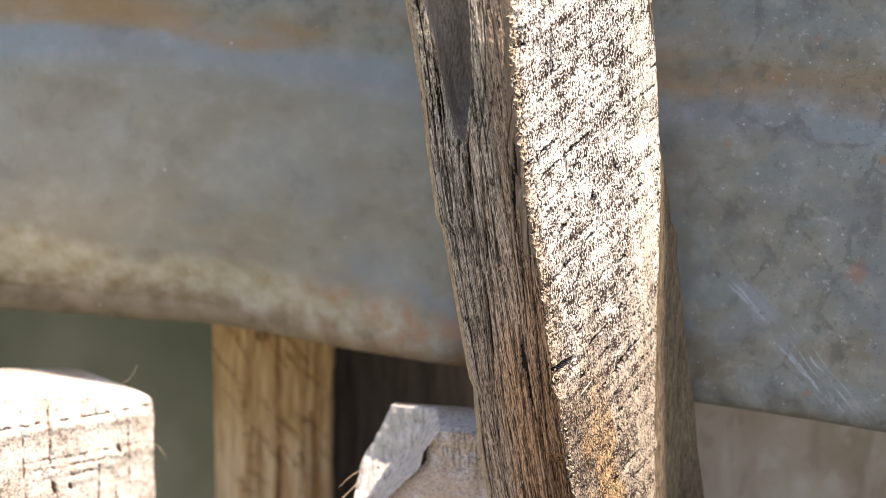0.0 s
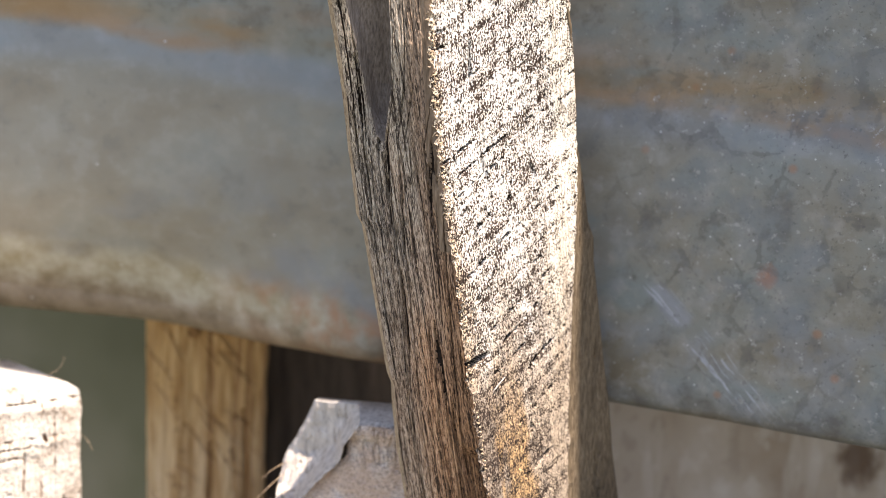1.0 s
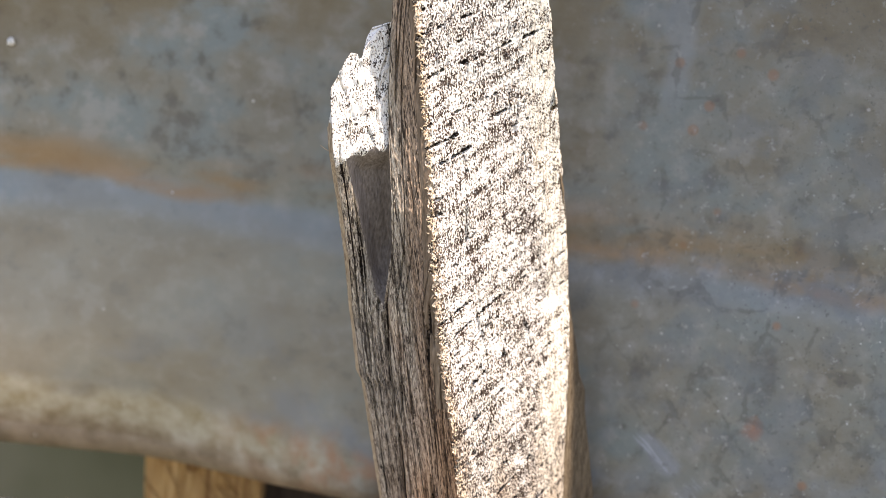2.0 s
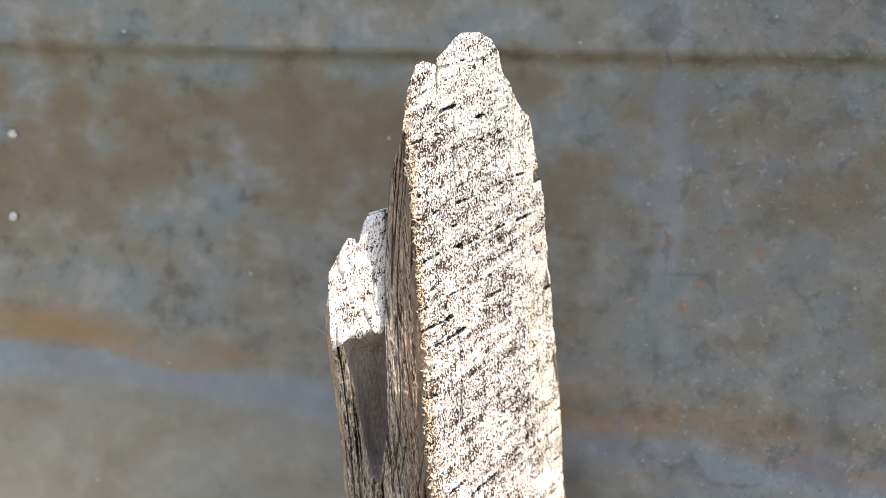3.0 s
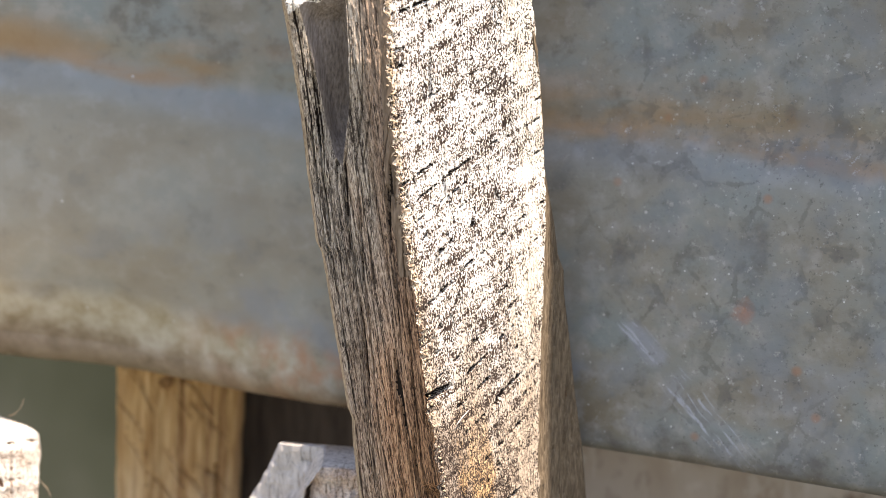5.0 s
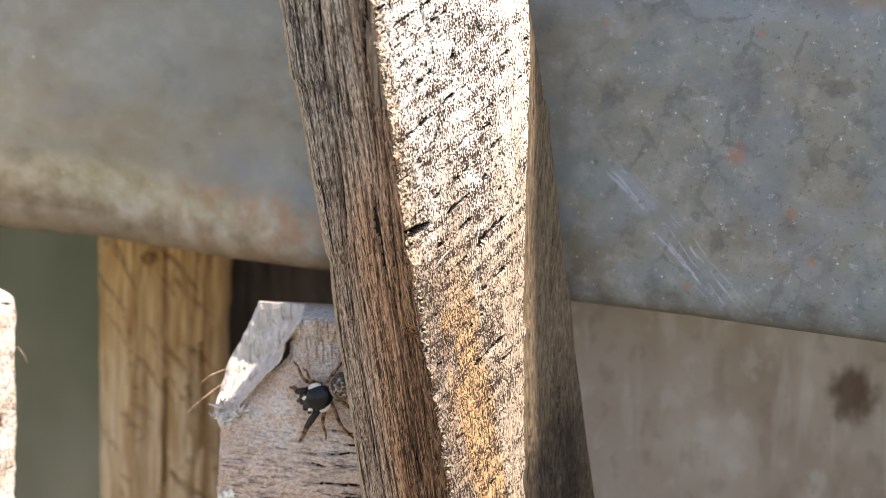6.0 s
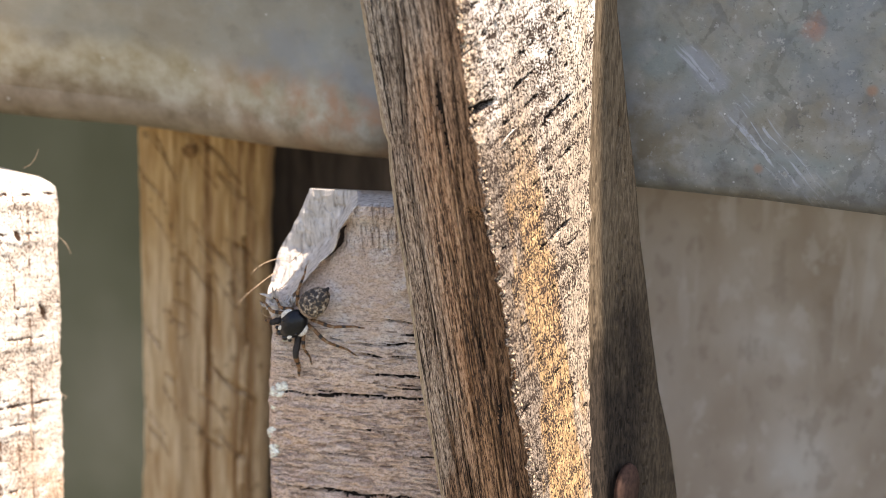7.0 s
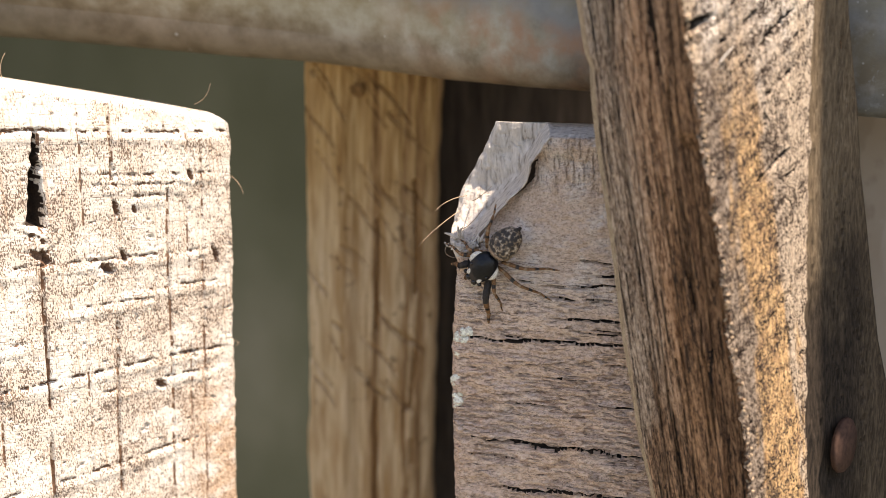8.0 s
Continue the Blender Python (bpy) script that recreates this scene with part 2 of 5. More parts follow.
def side_wood():
    """Brown-grey side wood: fine grain over broad grey, brown and rust-red bands."""
    s = Shade("weathered_side_wood", 0.9).slant(0.15)
    west, _ = face_edges(s)
    grain = s.calc("ADD", s.calc("MULTIPLY", s.noise(0.075, 0.075, 0.8, detail=4, rough=0.6, shift=1), 0.6), s.calc("MULTIPLY", s.noise(0.17, 0.17, 5.0, detail=4, rough=0.6, shift=3), 0.4))
    tick = s.noise(0.08, 0.08, 0.8, detail=3, rough=0.6, shift=19)
    broad = s.noise(1.3, 1.3, 24.0, detail=3, shift=6)
    tone = s.noise(2.4, 2.4, 16.0, detail=2, shift=15)
    c = s.ramp(grain, [(0.42, (0.10, 0.078, 0.058)), (0.48, (0.36, 0.29, 0.22)), (0.53, (0.52, 0.435, 0.335)), (0.58, (0.72, 0.62, 0.49))])
    c = s.mix(s.calc("MULTIPLY", s.band(broad, 0.50, 0.62), 0.6), c, s.ramp(grain, [(0.38, (0.09, 0.063, 0.043)), (0.6, (0.28, 0.21, 0.14))]))
    c = s.mix(s.calc("MULTIPLY", s.calc("MULTIPLY", s.band(tone, 0.52, 0.62), s.band(s.height(), 0.02, -0.01)), 0.6), c, s.ramp(grain, [(0.40, (0.075, 0.032, 0.014)), (0.62, (0.29, 0.14, 0.06))]))
    c = s.mix(s.calc("MULTIPLY", s.band(broad, 0.46, 0.38), 0.5), c, s.ramp(grain, [(0.38, (0.16, 0.13, 0.10)), (0.6, (0.44, 0.385, 0.31))]))
    c = s.mix(s.calc("MULTIPLY", s.band(tick, 0.43, 0.405), 0.8), c, (0.05, 0.034, 0.024))
    c = s.mix(s.calc("MULTIPLY", s.band(s.height(), 0.023, 0.012), 0.55), c, s.ramp(grain, [(0.43, (0.055, 0.042, 0.032)), (0.5, (0.30, 0.24, 0.185)), (0.58, (0.66, 0.56, 0.45))]))
    c = s.mix(s.calc("MULTIPLY", s.band(s.height(), 0.024, 0.036), 0.6), c, s.ramp(grain, [(0.40, (0.27, 0.21, 0.15)), (0.5, (0.56, 0.46, 0.345)), (0.6, (0.70, 0.60, 0.46))]))
    z = s.calc("ADD", s.height(), s.calc("MULTIPLY", s.calc("SUBTRACT", tone, 0.5), 0.05))
    c = s.mix(s.calc("MULTIPLY", s.band(z, 0.022, -0.012), s.calc("ADD", 0.3, s.calc("MULTIPLY", s.band(west, -0.0070, -0.0035), 0.6))), c, s.ramp(grain, [(0.42, (0.075, 0.032, 0.016)), (0.5, (0.47, 0.24, 0.12)), (0.59, (0.74, 0.45, 0.26))]))
    rust = s.calc("MULTIPLY", s.band(s.height(), -0.008, -0.022), s.calc("MULTIPLY", s.calc("MULTIPLY", s.band(west, -0.0052, -0.0030), s.band(west, -0.0008, -0.0016)), s.band(s.noise(1.2, 1.2, 6.0, shift=39), 0.40, 0.55)))
    c = s.mix(s.calc("MULTIPLY", rust, 0.8), c, s.ramp(grain, [(0.4, (0.07, 0.026, 0.010)), (0.6, (0.36, 0.15, 0.05))]))
    # dark brown strip by the sawn edge, the overhang's shade painted in too
    wide = s.calc("MULTIPLY", s.calc("MAXIMUM", s.calc("SUBTRACT", -0.010, z), 0.0), 0.2)
    c = s.mix(s.calc("MULTIPLY", s.calc("MULTIPLY", s.band(s.calc("ADD", west, wide), -0.0026, -0.0012), s.calc("ADD", 0.55, s.calc("MULTIPLY", s.band(s.height(), 0.012, -0.006), 0.3))), 1.0), c, s.ramp(grain, [(0.42, (0.04, 0.02, 0.011)), (0.5, (0.20, 0.105, 0.055)), (0.6, (0.52, 0.28, 0.14))]))
    c = s.mix(s.calc("MULTIPLY", s.band(s.noise(0.20, 0.20, 12.0, detail=3, shift=49), 0.425, 0.40), 0.9), c, (0.02, 0.013, 0.009))
    s.bump(grain, 0.2)
    s.bump(tick, 0.09)
    return s.done(c)


SIDE = side_wood()


def stained_side():
    """Brown side wood with a black iron stain round the nail."""
    s = Shade("iron_stained_side_wood", 0.9).slant(-0.1)
    grain = s.noise(0.2, 0.2, 5.0, detail=6, rough=0.62, shift=17)
    c = s.ramp(grain, [(0.36, (0.07, 0.05, 0.032)), (0.52, (0.135, 0.10, 0.062)), (0.66, (0.20, 0.152, 0.10))])
    z = s.calc("ADD", s.height(), s.calc("MULTIPLY", s.calc("SUBTRACT", s.noise(5, 5, 14, shift=27), 0.5), 0.03))
    x = s.band(s.height("X"), 0.0165, 0.0135)
    stain = s.calc("MULTIPLY", s.band(z, -0.015, -0.028), s.calc("ADD", s.calc("MULTIPLY", x, 0.4), 0.55))
    c = s.mix(stain, c, s.ramp(grain, [(0.4, (0.010, 0.008, 0.006)), (0.66, (0.045, 0.033, 0.024))]))
    s.bump(grain, 0.1)
    return s.done(c)


STAINED = stained_side()
# near-black colour standing in for the shade inside pits and cracks
PIT = plain("dark_pit_shade", (0.028, 0.019, 0.014), 0.95, 0.2)
# tan edge strip, its lit border lightened by colour
LITRIM = wood("tan_lit_edge_wood", (0.20, 0.14, 0.09), (0.45, 0.345, 0.23), (0.64, 0.52, 0.37), fine=0.14, long=0.9, shift=6.0)
BROWN = wood("smooth_brown_wood", (0.13, 0.09, 0.058), (0.21, 0.15, 0.10), (0.29, 0.215, 0.15), fine=0.3, long=2.0, shift=8.0)
# smooth scoop wood, the front layer's shadow in its darker colour
SCOOP = wood("smooth_shaded_scoop_wood", (0.12, 0.097, 0.08), (0.215, 0.178, 0.15), (0.30, 0.255, 0.22), fine=0.2, long=0.8, shift=2.0)


def grey_weathered():
    """Grey-brown weathered wood, with brown and bluish casts, browner lower down."""
    s = Shade("grey_picket_wood", 0.92)
    grain = s.noise(0.55, 0.2, 0.26, detail=5, rough=0.68, shift=4)
    cast = s.noise(4.5, detail=4, shift=14)
    c = s.ramp(grain, [(0.36, (0.47, 0.365, 0.295)), (0.48, (0.72, 0.60, 0.51)), (0.62, (0.82, 0.72, 0.63))])
    c = s.mix(s.calc("MULTIPLY", s.band(cast, 0.40, 0.56), 0.8), c, s.ramp(grain, [(0.34, (0.45, 0.31, 0.225)), (0.62, (0.74, 0.55, 0.42))]))
    c = s.mix(s.calc("MULTIPLY", s.band(cast, 0.46, 0.30), 0.6), c, s.ramp(grain, [(0.3, (0.40, 0.385, 0.375)), (0.65, (0.64, 0.62, 0.605))]))
    low = s.calc("ADD", s.height(), s.calc("MULTIPLY", s.calc("SUBTRACT", cast, 0.5), 0.02))
    c = s.mix(s.calc("MULTIPLY", s.band(low, -0.024, -0.031), 0.75), c, s.ramp(grain, [(0.36, (0.38, 0.245, 0.17)), (0.5, (0.72, 0.50, 0.365)), (0.64, (0.82, 0.62, 0.48))]))
    streak = s.calc("MULTIPLY", s.band(s.noise(0.16, 0.16, 1.4, detail=3, shift=54), 0.42, 0.38), s.band(s.height(), -0.018, -0.014))
    c = s.mix(s.calc("MULTIPLY", streak, 0.7), c, (0.20, 0.145, 0.11))
    pits = s.noise(0.22, 0.16, 0.13, detail=3, rough=0.6, shift=64)
    c = s.mix(s.calc("MULTIPLY", s.band(pits, 0.40, 0.37), 0.7), c, (0.26, 0.18, 0.135))
    c = s.mix(s.calc("MULTIPLY", s.band(pits, 0.60, 0.64), 0.3), c, (0.74, 0.66, 0.59))
    hair = s.noise(2.6, 0.5, 0.085, detail=2, rough=0.5, shift=74)
    c = s.mix(s.calc("MULTIPLY", s.calc("MULTIPLY", s.band(hair, 0.375, 0.34), s.band(s.height(), -0.019, -0.024)), 0.75), c, (0.13, 0.085, 0.062))
    s.bump(hair, 0.05)
    s.bump(grain, 0.16)
    s.bump(pits, 0.05)
    s.bump(s.noise(0.4, detail=4, rough=0.65, shift=44), 0.32)
    return s.done(c)


def split_facet():
    """Smooth bluish-grey split wood."""
    s = Shade("bluish_split_wood", 0.85)
    grain = s.noise(0.5, 0.5, 2.4, detail=5, rough=0.65, shift=9, turn=(0, 30, 0))
    c = s.ramp(grain, [(0.34, (0.25, 0.215, 0.182)), (0.46, (0.50, 0.45, 0.395)), (0.64, (0.66, 0.605, 0.54))])
    c = s.mix(s.calc("MULTIPLY", s.band(s.noise(2.2, detail=4, shift=19), 0.52, 0.66), 0.5), c, (0.50, 0.44, 0.38))
    s.bump(grain, 0.10)
    s.bump(s.noise(0.35, detail=4, shift=29), 0.08)
    return s.done(c)


FACET = split_facet()
GREYWOOD = grey_weathered()


def bleached():
    """Sun-bleached wood: cream to white, dappled with fine brown fibre pits."""
    s = Shade("sunbleached_wood", 0.88)
    fibre = s.noise(0.12, 0.12, 0.26, detail=2, rough=0.55, shift=6)
    clump = s.noise(0.9, 0.9, 1.1, detail=3, shift=46)
    long = s.noise(0.22, 0.22, 7.0, detail=4, shift=16)
    patch = s.noise(4.0, 4.0, 3.0, detail=4, shift=26)
    thick = s.calc("ADD", s.calc("MULTIPLY", s.calc("SUBTRACT", patch, 0.5), 0.36), s.calc("MULTIPLY", s.calc("SUBTRACT", clump, 0.5), 0.26))
    # along and down the board's own face
    w = s.calc("ADD", s.calc("ADD", s.calc("MULTIPLY", s.height("X"), 0.656), s.calc("MULTIPLY", s.height("Y"), 0.755)), 0.01058)
    v = s.calc("ADD", s.calc("ADD", s.height(), 0.011), s.calc("MULTIPLY", w, 0.283))
    w = s.calc("SUBTRACT", w, s.calc("MULTIPLY", v, 0.075))
    thick = s.calc("SUBTRACT", thick, s.calc("MULTIPLY", s.band(s.calc("SUBTRACT", v, s.calc("MULTIPLY", w, 0.165)), -0.0022, -0.0014), 0.07))
    c = s.ramp(patch, [(0.35, (0.74, 0.70, 0.625)), (0.5, (0.68, 0.615, 0.53)), (0.65, (0.62, 0.535, 0.445))])
    c = s.mix(s.calc("MULTIPLY", s.band(long, 0.42, 0.36), 0.55), c, (0.42, 0.28, 0.18))
    c = s.mix(s.calc("MULTIPLY", s.band(s.calc("SUBTRACT", fibre, thick), 0.448, 0.428), 0.9), c, (0.11, 0.075, 0.055))
    warm = s.calc("MULTIPLY", s.calc("MULTIPLY", s.band(w, -0.0085, -0.002), s.band(v, -0.022, -0.034)), s.band(patch, 0.38, 0.56))
    c = s.mix(s.calc("MULTIPLY", warm, 0.6), c, s.ramp(fibre, [(0.42, (0.30, 0.16, 0.08)), (0.55, (0.66, 0.46, 0.30))]))
    hatch = s.noise_on(w, s.calc("SUBTRACT", v, s.calc("MULTIPLY", w, 0.125)), 2.6, 0.15)
    c = s.mix(s.calc("MULTIPLY", s.band(hatch, 0.36, 0.33), 0.75), c, (0.16, 0.10, 0.07))
    s.bump(fibre, 0.05)
    s.bump(hatch, 0.03)
    s.bump(long, 0.04)
    return s.done(c)


PALEWOOD = bleached()
# saw-cut shade put into a brown colour, shared with the rot
SAWDARK = plain("brown_saw_shade_and_rot", (0.17, 0.10, 0.065), 0.95, 0.2)


def ochre():
    """Yellow-brown wood, rust-brown along one side, paler and greyer lower down."""
    s = Shade("ochre_wood", 0.85).slant(-0.055)
    across = s.calc("SUBTRACT", s.height("X"), s.calc("MULTIPLY", s.height(), 0.055))
    grain = s.noise(0.6, 0.6, 7.0, detail=5, rough=0.6, shift=8)
    broad = s.noise(2.2, 2.2, 18.0, detail=3, shift=18)
    c = s.ramp(grain, [(0.32, (0.33, 0.175, 0.062)), (0.5, (0.51, 0.31, 0.125)), (0.68, (0.63, 0.42, 0.20))])
    pale = s.band(s.calc("ADD", s.height(), s.calc("MULTIPLY", s.calc("SUBTRACT", broad, 0.5), 0.02)), -0.018, -0.038)
    c = s.mix(s.calc("MULTIPLY", pale, 0.65), c, s.ramp(grain, [(0.34, (0.48, 0.335, 0.185)), (0.62, (0.72, 0.565, 0.385))]))
    c = s.mix(s.calc("MULTIPLY", s.band(broad, 0.50, 0.62), 0.55), c, (0.34, 0.18, 0.065))
    # rust-brown runs
    wob = s.calc("MULTIPLY", s.calc("SUBTRACT", s.noise(3.0, 3.0, 9.0, shift=38), 0.5), 0.0022)
    for at, half in ((-0.0346, 0.0008), (-0.0308, 0.0006), (-0.0292, 0.0008)):
        run = s.calc("ABSOLUTE", s.calc("ADD", s.calc("SUBTRACT", across, at), wob), 0)
        c = s.mix(s.calc("MULTIPLY", s.band(run, half, half * 0.2), 0.75), c, s.ramp(grain, [(0.35, (0.13, 0.055, 0.018)), (0.65, (0.36, 0.19, 0.075))]))
    c = s.mix(s.calc("MULTIPLY", s.band(s.noise(2.0, detail=4, shift=28), 0.38, 0.30), 0.6), c, (0.12, 0.065, 0.03))
    s.bump(grain, 0.2)
    return s.done(c)


YELLOW = ochre()
SCRATCH = plain("dark_brown_scratch", (0.26, 0.14, 0.055), 0.9, 0.4)
FARWOOD = wood("dim_grey_board_wood", (0.42, 0.37, 0.315), (0.49, 0.445, 0.385), (0.55, 0.505, 0.45), (0.42, 0.34, 0.265), fine=3.5, long=14.0, patch=9.0, shift=11.0, depth=0.1)


def far_board():
    """Dim grey-brown board with cloudy weathering, a brown stain and a few drips."""
    s = Shade("cloudy_board_wood", 0.9)
    x, z = s.height("X"), s.height()
    broad = s.noise(16.0, 16.0, 22.0, detail=3, shift=2)
    mott = s.noise(3.0, 3.0, 5.0, detail=4, rough=0.6, shift=12)
    c = s.ramp(broad, [(0.34, (0.36, 0.29, 0.225)), (0.5, (0.47, 0.41, 0.345)), (0.64, (0.56, 0.525, 0.475))])
    # shade beside the stake, put in as a darker brown
    c = s.mix(s.calc("MULTIPLY", s.band(x, 0.034, 0.018), 0.55), c, (0.36, 0.285, 0.215))
    c = s.mix(s.calc("MULTIPLY", s.band(mott, 0.46, 0.34), 0.5), c, (0.30, 0.24, 0.19))
    c = s.mix(s.calc("MULTIPLY", s.band(mott, 0.56, 0.68), 0.4), c, (0.62, 0.59, 0.55))
    drip = s.calc("MULTIPLY", s.band(s.noise(2.4, 2.4, 20.0, detail=3, shift=22), 0.56, 0.66), s.band(z, -0.055, -0.02))
    c = s.mix(s.calc("MULTIPLY", drip, 0.4), c, (0.60, 0.57, 0.53))
    dx, dz = s.calc("SUBTRACT", x, 0.0515), s.calc("SUBTRACT", z, -0.0285)
    d = s.calc("SQRT", s.calc("ADD", s.calc("MULTIPLY", dx, dx), s.calc("MULTIPLY", dz, dz)), 0)
    d = s.calc("ADD", d, s.calc("MULTIPLY", s.calc("SUBTRACT", mott, 0.5), 0.008))
    c = s.mix(s.calc("MULTIPLY", s.band(d, 0.0045, 0.0015), 0.85), c, (0.12, 0.075, 0.05))
    s.bump(mott, 0.2)
    return s.done(c)


CLOUDY = far_board()
# kept dark so the colour carries the gap's shade
GAPWOOD = wood("shaded_gap_wood", (0.05, 0.038, 0.03), (0.09, 0.07, 0.055), (0.13, 0.10, 0.08), fine=1.5, long=12.0, shift=13.0)


def sheet_metal():
    """Dull zinc-grey sheet: cloudy oxide, rust along the fold, cream roll with a painted highlight, scratches."""
    s = Shade("dull_galvanised_metal", 0.5, 0.0)
    x, z = s.height("X"), s.height("Z")
    wob = s.noise(14.0, detail=3, shift=21)
    cloud = s.noise(11.0, 11.0, 8.0, detail=5, shift=1)
    mott = s.noise(3.2, detail=5, rough=0.6, shift=5)
    fine = s.noise(0.5, detail=4, rough=0.7, shift=8)
    c = s.ramp(cloud, [(0.32, (0.155, 0.125, 0.078)), (0.48, (0.21, 0.198, 0.155)), (0.62, (0.18, 0.205, 0.19))])
    c = s.mix(s.calc("MULTIPLY", s.band(mott, 0.5, 0.68), 0.65), c, (0.29, 0.28, 0.25))
    c = s.mix(s.calc("MULTIPLY", s.band(mott, 0.47, 0.30), 0.7), c, (0.09, 0.08, 0.065))
    c = s.mix(s.calc("MULTIPLY", s.calc("MULTIPLY", s.band(x, -0.002, -0.022), s.band(z, 0.04, 0.018)), 0.5), c, (0.30, 0.29, 0.245))
    # distance above the fold, which falls from one end to the other
    fold = s.calc("SUBTRACT", s.calc("ADD", z, s.calc("MULTIPLY", x, 0.105)), 0.0238)
    fold = s.calc("ADD", fold, s.calc("MULTIPLY", s.calc("SUBTRACT", wob, 0.5), 0.006))
    rusty = s.calc("MULTIPLY", s.band(fold, -0.0008, 0.0008), s.band(fold, 0.0075, 0.001))
    rusty = s.calc("MULTIPLY", rusty, s.band(s.noise(16, 16, 5, shift=31), 0.36, 0.6))
    c = s.mix(s.calc("MULTIPLY", rusty, 0.8), c, (0.285, 0.175, 0.08))
    # sky reflection below the fold, painted as a bluish band
    blue = s.calc("MULTIPLY", s.band(fold, 0.0002, -0.001), s.band(fold, -0.008, -0.0015))
    c = s.mix(s.calc("MULTIPLY", blue, 0.45), c, (0.20, 0.228, 0.228))
    # bluish and brown blooms on the lower panel
    low = s.band(z, 0.018, 0.004)
    c = s.mix(s.calc("MULTIPLY", s.calc("MULTIPLY", low, s.band(s.noise(8, shift=41), 0.48, 0.66)), 0.6), c, (0.20, 0.22, 0.235))
    rim = s.calc("ADD", z, s.calc("MULTIPLY", x, 0.19))
    rim = s.calc("ADD", rim, s.calc("MULTIPLY", s.calc("SUBTRACT", wob, 0.5), 0.008))
    # cream roll, with its highlight painted into the colour
    cream = s.calc("MULTIPLY", s.band(rim, -0.0035, -0.007), s.band(x, -0.006, -0.022))
    c = s.mix(s.calc("MULTIPLY", cream, 0.8), c, s.ramp(mott, [(0.35, (0.30, 0.25, 0.14)), (0.65, (0.47, 0.44, 0.35))]))
    brown = s.calc("MULTIPLY", s.band(rim, -0.003, -0.0065), s.calc("MULTIPLY", s.band(x, -0.034, -0.020), s.band(x, 0.004, -0.004)))
    c = s.mix(s.calc("MULTIPLY", s.calc("MULTIPLY", brown, s.band(s.noise(4, detail=4, shift=51), 0.36, 0.62)), 0.85), c, (0.33, 0.17, 0.09))
    # rust-brown underside of the roll, its shading painted in as well
    sole = s.calc("ADD", s.calc("ADD", z, s.calc("MULTIPLY", x, 0.15)), s.calc("MULTIPLY", s.calc("SUBTRACT", mott, 0.5), 0.004))
    c = s.mix(s.calc("MULTIPLY", s.calc("MULTIPLY", s.band(sole, -0.0070, -0.0110), s.band(x, 0.0, -0.008)), 0.8), c, s.ramp(mott, [(0.35, (0.13, 0.085, 0.05)), (0.65, (0.24, 0.17, 0.105))]))
    # broad brown cast high up
    high = s.calc("MULTIPLY", s.band(z, 0.038, 0.052), s.band(z, 0.064, 0.060))
    c = s.mix(s.calc("MULTIPLY", s.calc("MULTIPLY", high, s.band(cloud, 0.62, 0.42)), 0.75), c, (0.165, 0.12, 0.058))
    # pale run-off stripe
    drip = s.calc("ADD", x, s.calc("MULTIPLY", s.calc("SUBTRACT", s.noise(9, shift=61), 0.5), 0.006))
    drip = s.calc("MULTIPLY", s.band(s.calc("ABSOLUTE", s.calc("SUBTRACT", drip, 0.0208), 0), 0.0019, 0.0006), s.band(z, 0.036, 0.042))
    c = s.mix(s.calc("MULTIPLY", drip, 0.5), c, (0.27, 0.30, 0.32))
    # scratches that run down to the lower edge
    off = s.calc("ADD", s.calc("MULTIPLY", s.calc("SUBTRACT", x, 0.0177), 0.757), s.calc("MULTIPLY", s.calc("SUBTRACT", z, 0.0043), 0.653))
    run = s.calc("SUBTRACT", s.calc("MULTIPLY", s.calc("SUBTRACT", x, 0.0177), 0.653), s.calc("MULTIPLY", s.calc("SUBTRACT", z, 0.0043), 0.757))
    off = s.calc("ADD", off, s.calc("MULTIPLY", s.calc("SUBTRACT", s.noise(3.5, detail=2, shift=73), 0.5), 0.0010))
    upper = s.band(run, 0.0070, 0.0058)
    lower = s.calc("MULTIPLY", s.band(run, 0.0072, 0.0085), s.band(s.calc("ABSOLUTE", off, 0), 0.0020, 0.0009))
    hair = s.calc("MULTIPLY", s.band(s.noise_on(off, run, 0.34, 7.0), 0.52, 0.60), s.band(s.noise(1.6, detail=4, rough=0.65, shift=71), 0.40, 0.54))
    scr = s.calc("MULTIPLY", s.calc("ADD", s.calc("MULTIPLY", upper, s.band(s.calc("ABSOLUTE", off, 0), 0.0016, 0.0005)), lower), s.calc("MULTIPLY", s.band(run, 0.0, 0.002), s.band(run, 0.022, 0.018)))
    c = s.mix(s.calc("MULTIPLY", s.calc("MULTIPLY", scr, s.band(s.noise(2.4, detail=3, shift=75), 0.36, 0.58)), s.calc("ADD", 0.22, s.calc("MULTIPLY", upper, 0.4))), c, (0.27, 0.29, 0.33))
    c = s.mix(s.calc("MULTIPLY", s.calc("MULTIPLY", scr, hair), 0.9), c, (0.36, 0.385, 0.42))
    # orange rust spots
    dx, dz = s.calc("SUBTRACT", x, 0.0293), s.calc("SUBTRACT", z, 0.0052)
    d = s.calc("SQRT", s.calc("ADD", s.calc("MULTIPLY", dx, dx), s.calc("MULTIPLY", dz, dz)), 0)
    d = s.calc("ADD", d, s.calc("MULTIPLY", s.calc("SUBTRACT", mott, 0.5), 0.004))
    c = s.mix(s.calc("MULTIPLY", s.band(d, 0.0016, 0.0006), 0.8), c, (0.38, 0.135, 0.05))
    spots = s.calc("MULTIPLY", s.band(s.spots(5.5, shift=3), 0.14, 0.07), s.band(x, 0.012, 0.02))
    c = s.mix(s.calc("MULTIPLY", spots, 0.6), c, (0.30, 0.13, 0.06))
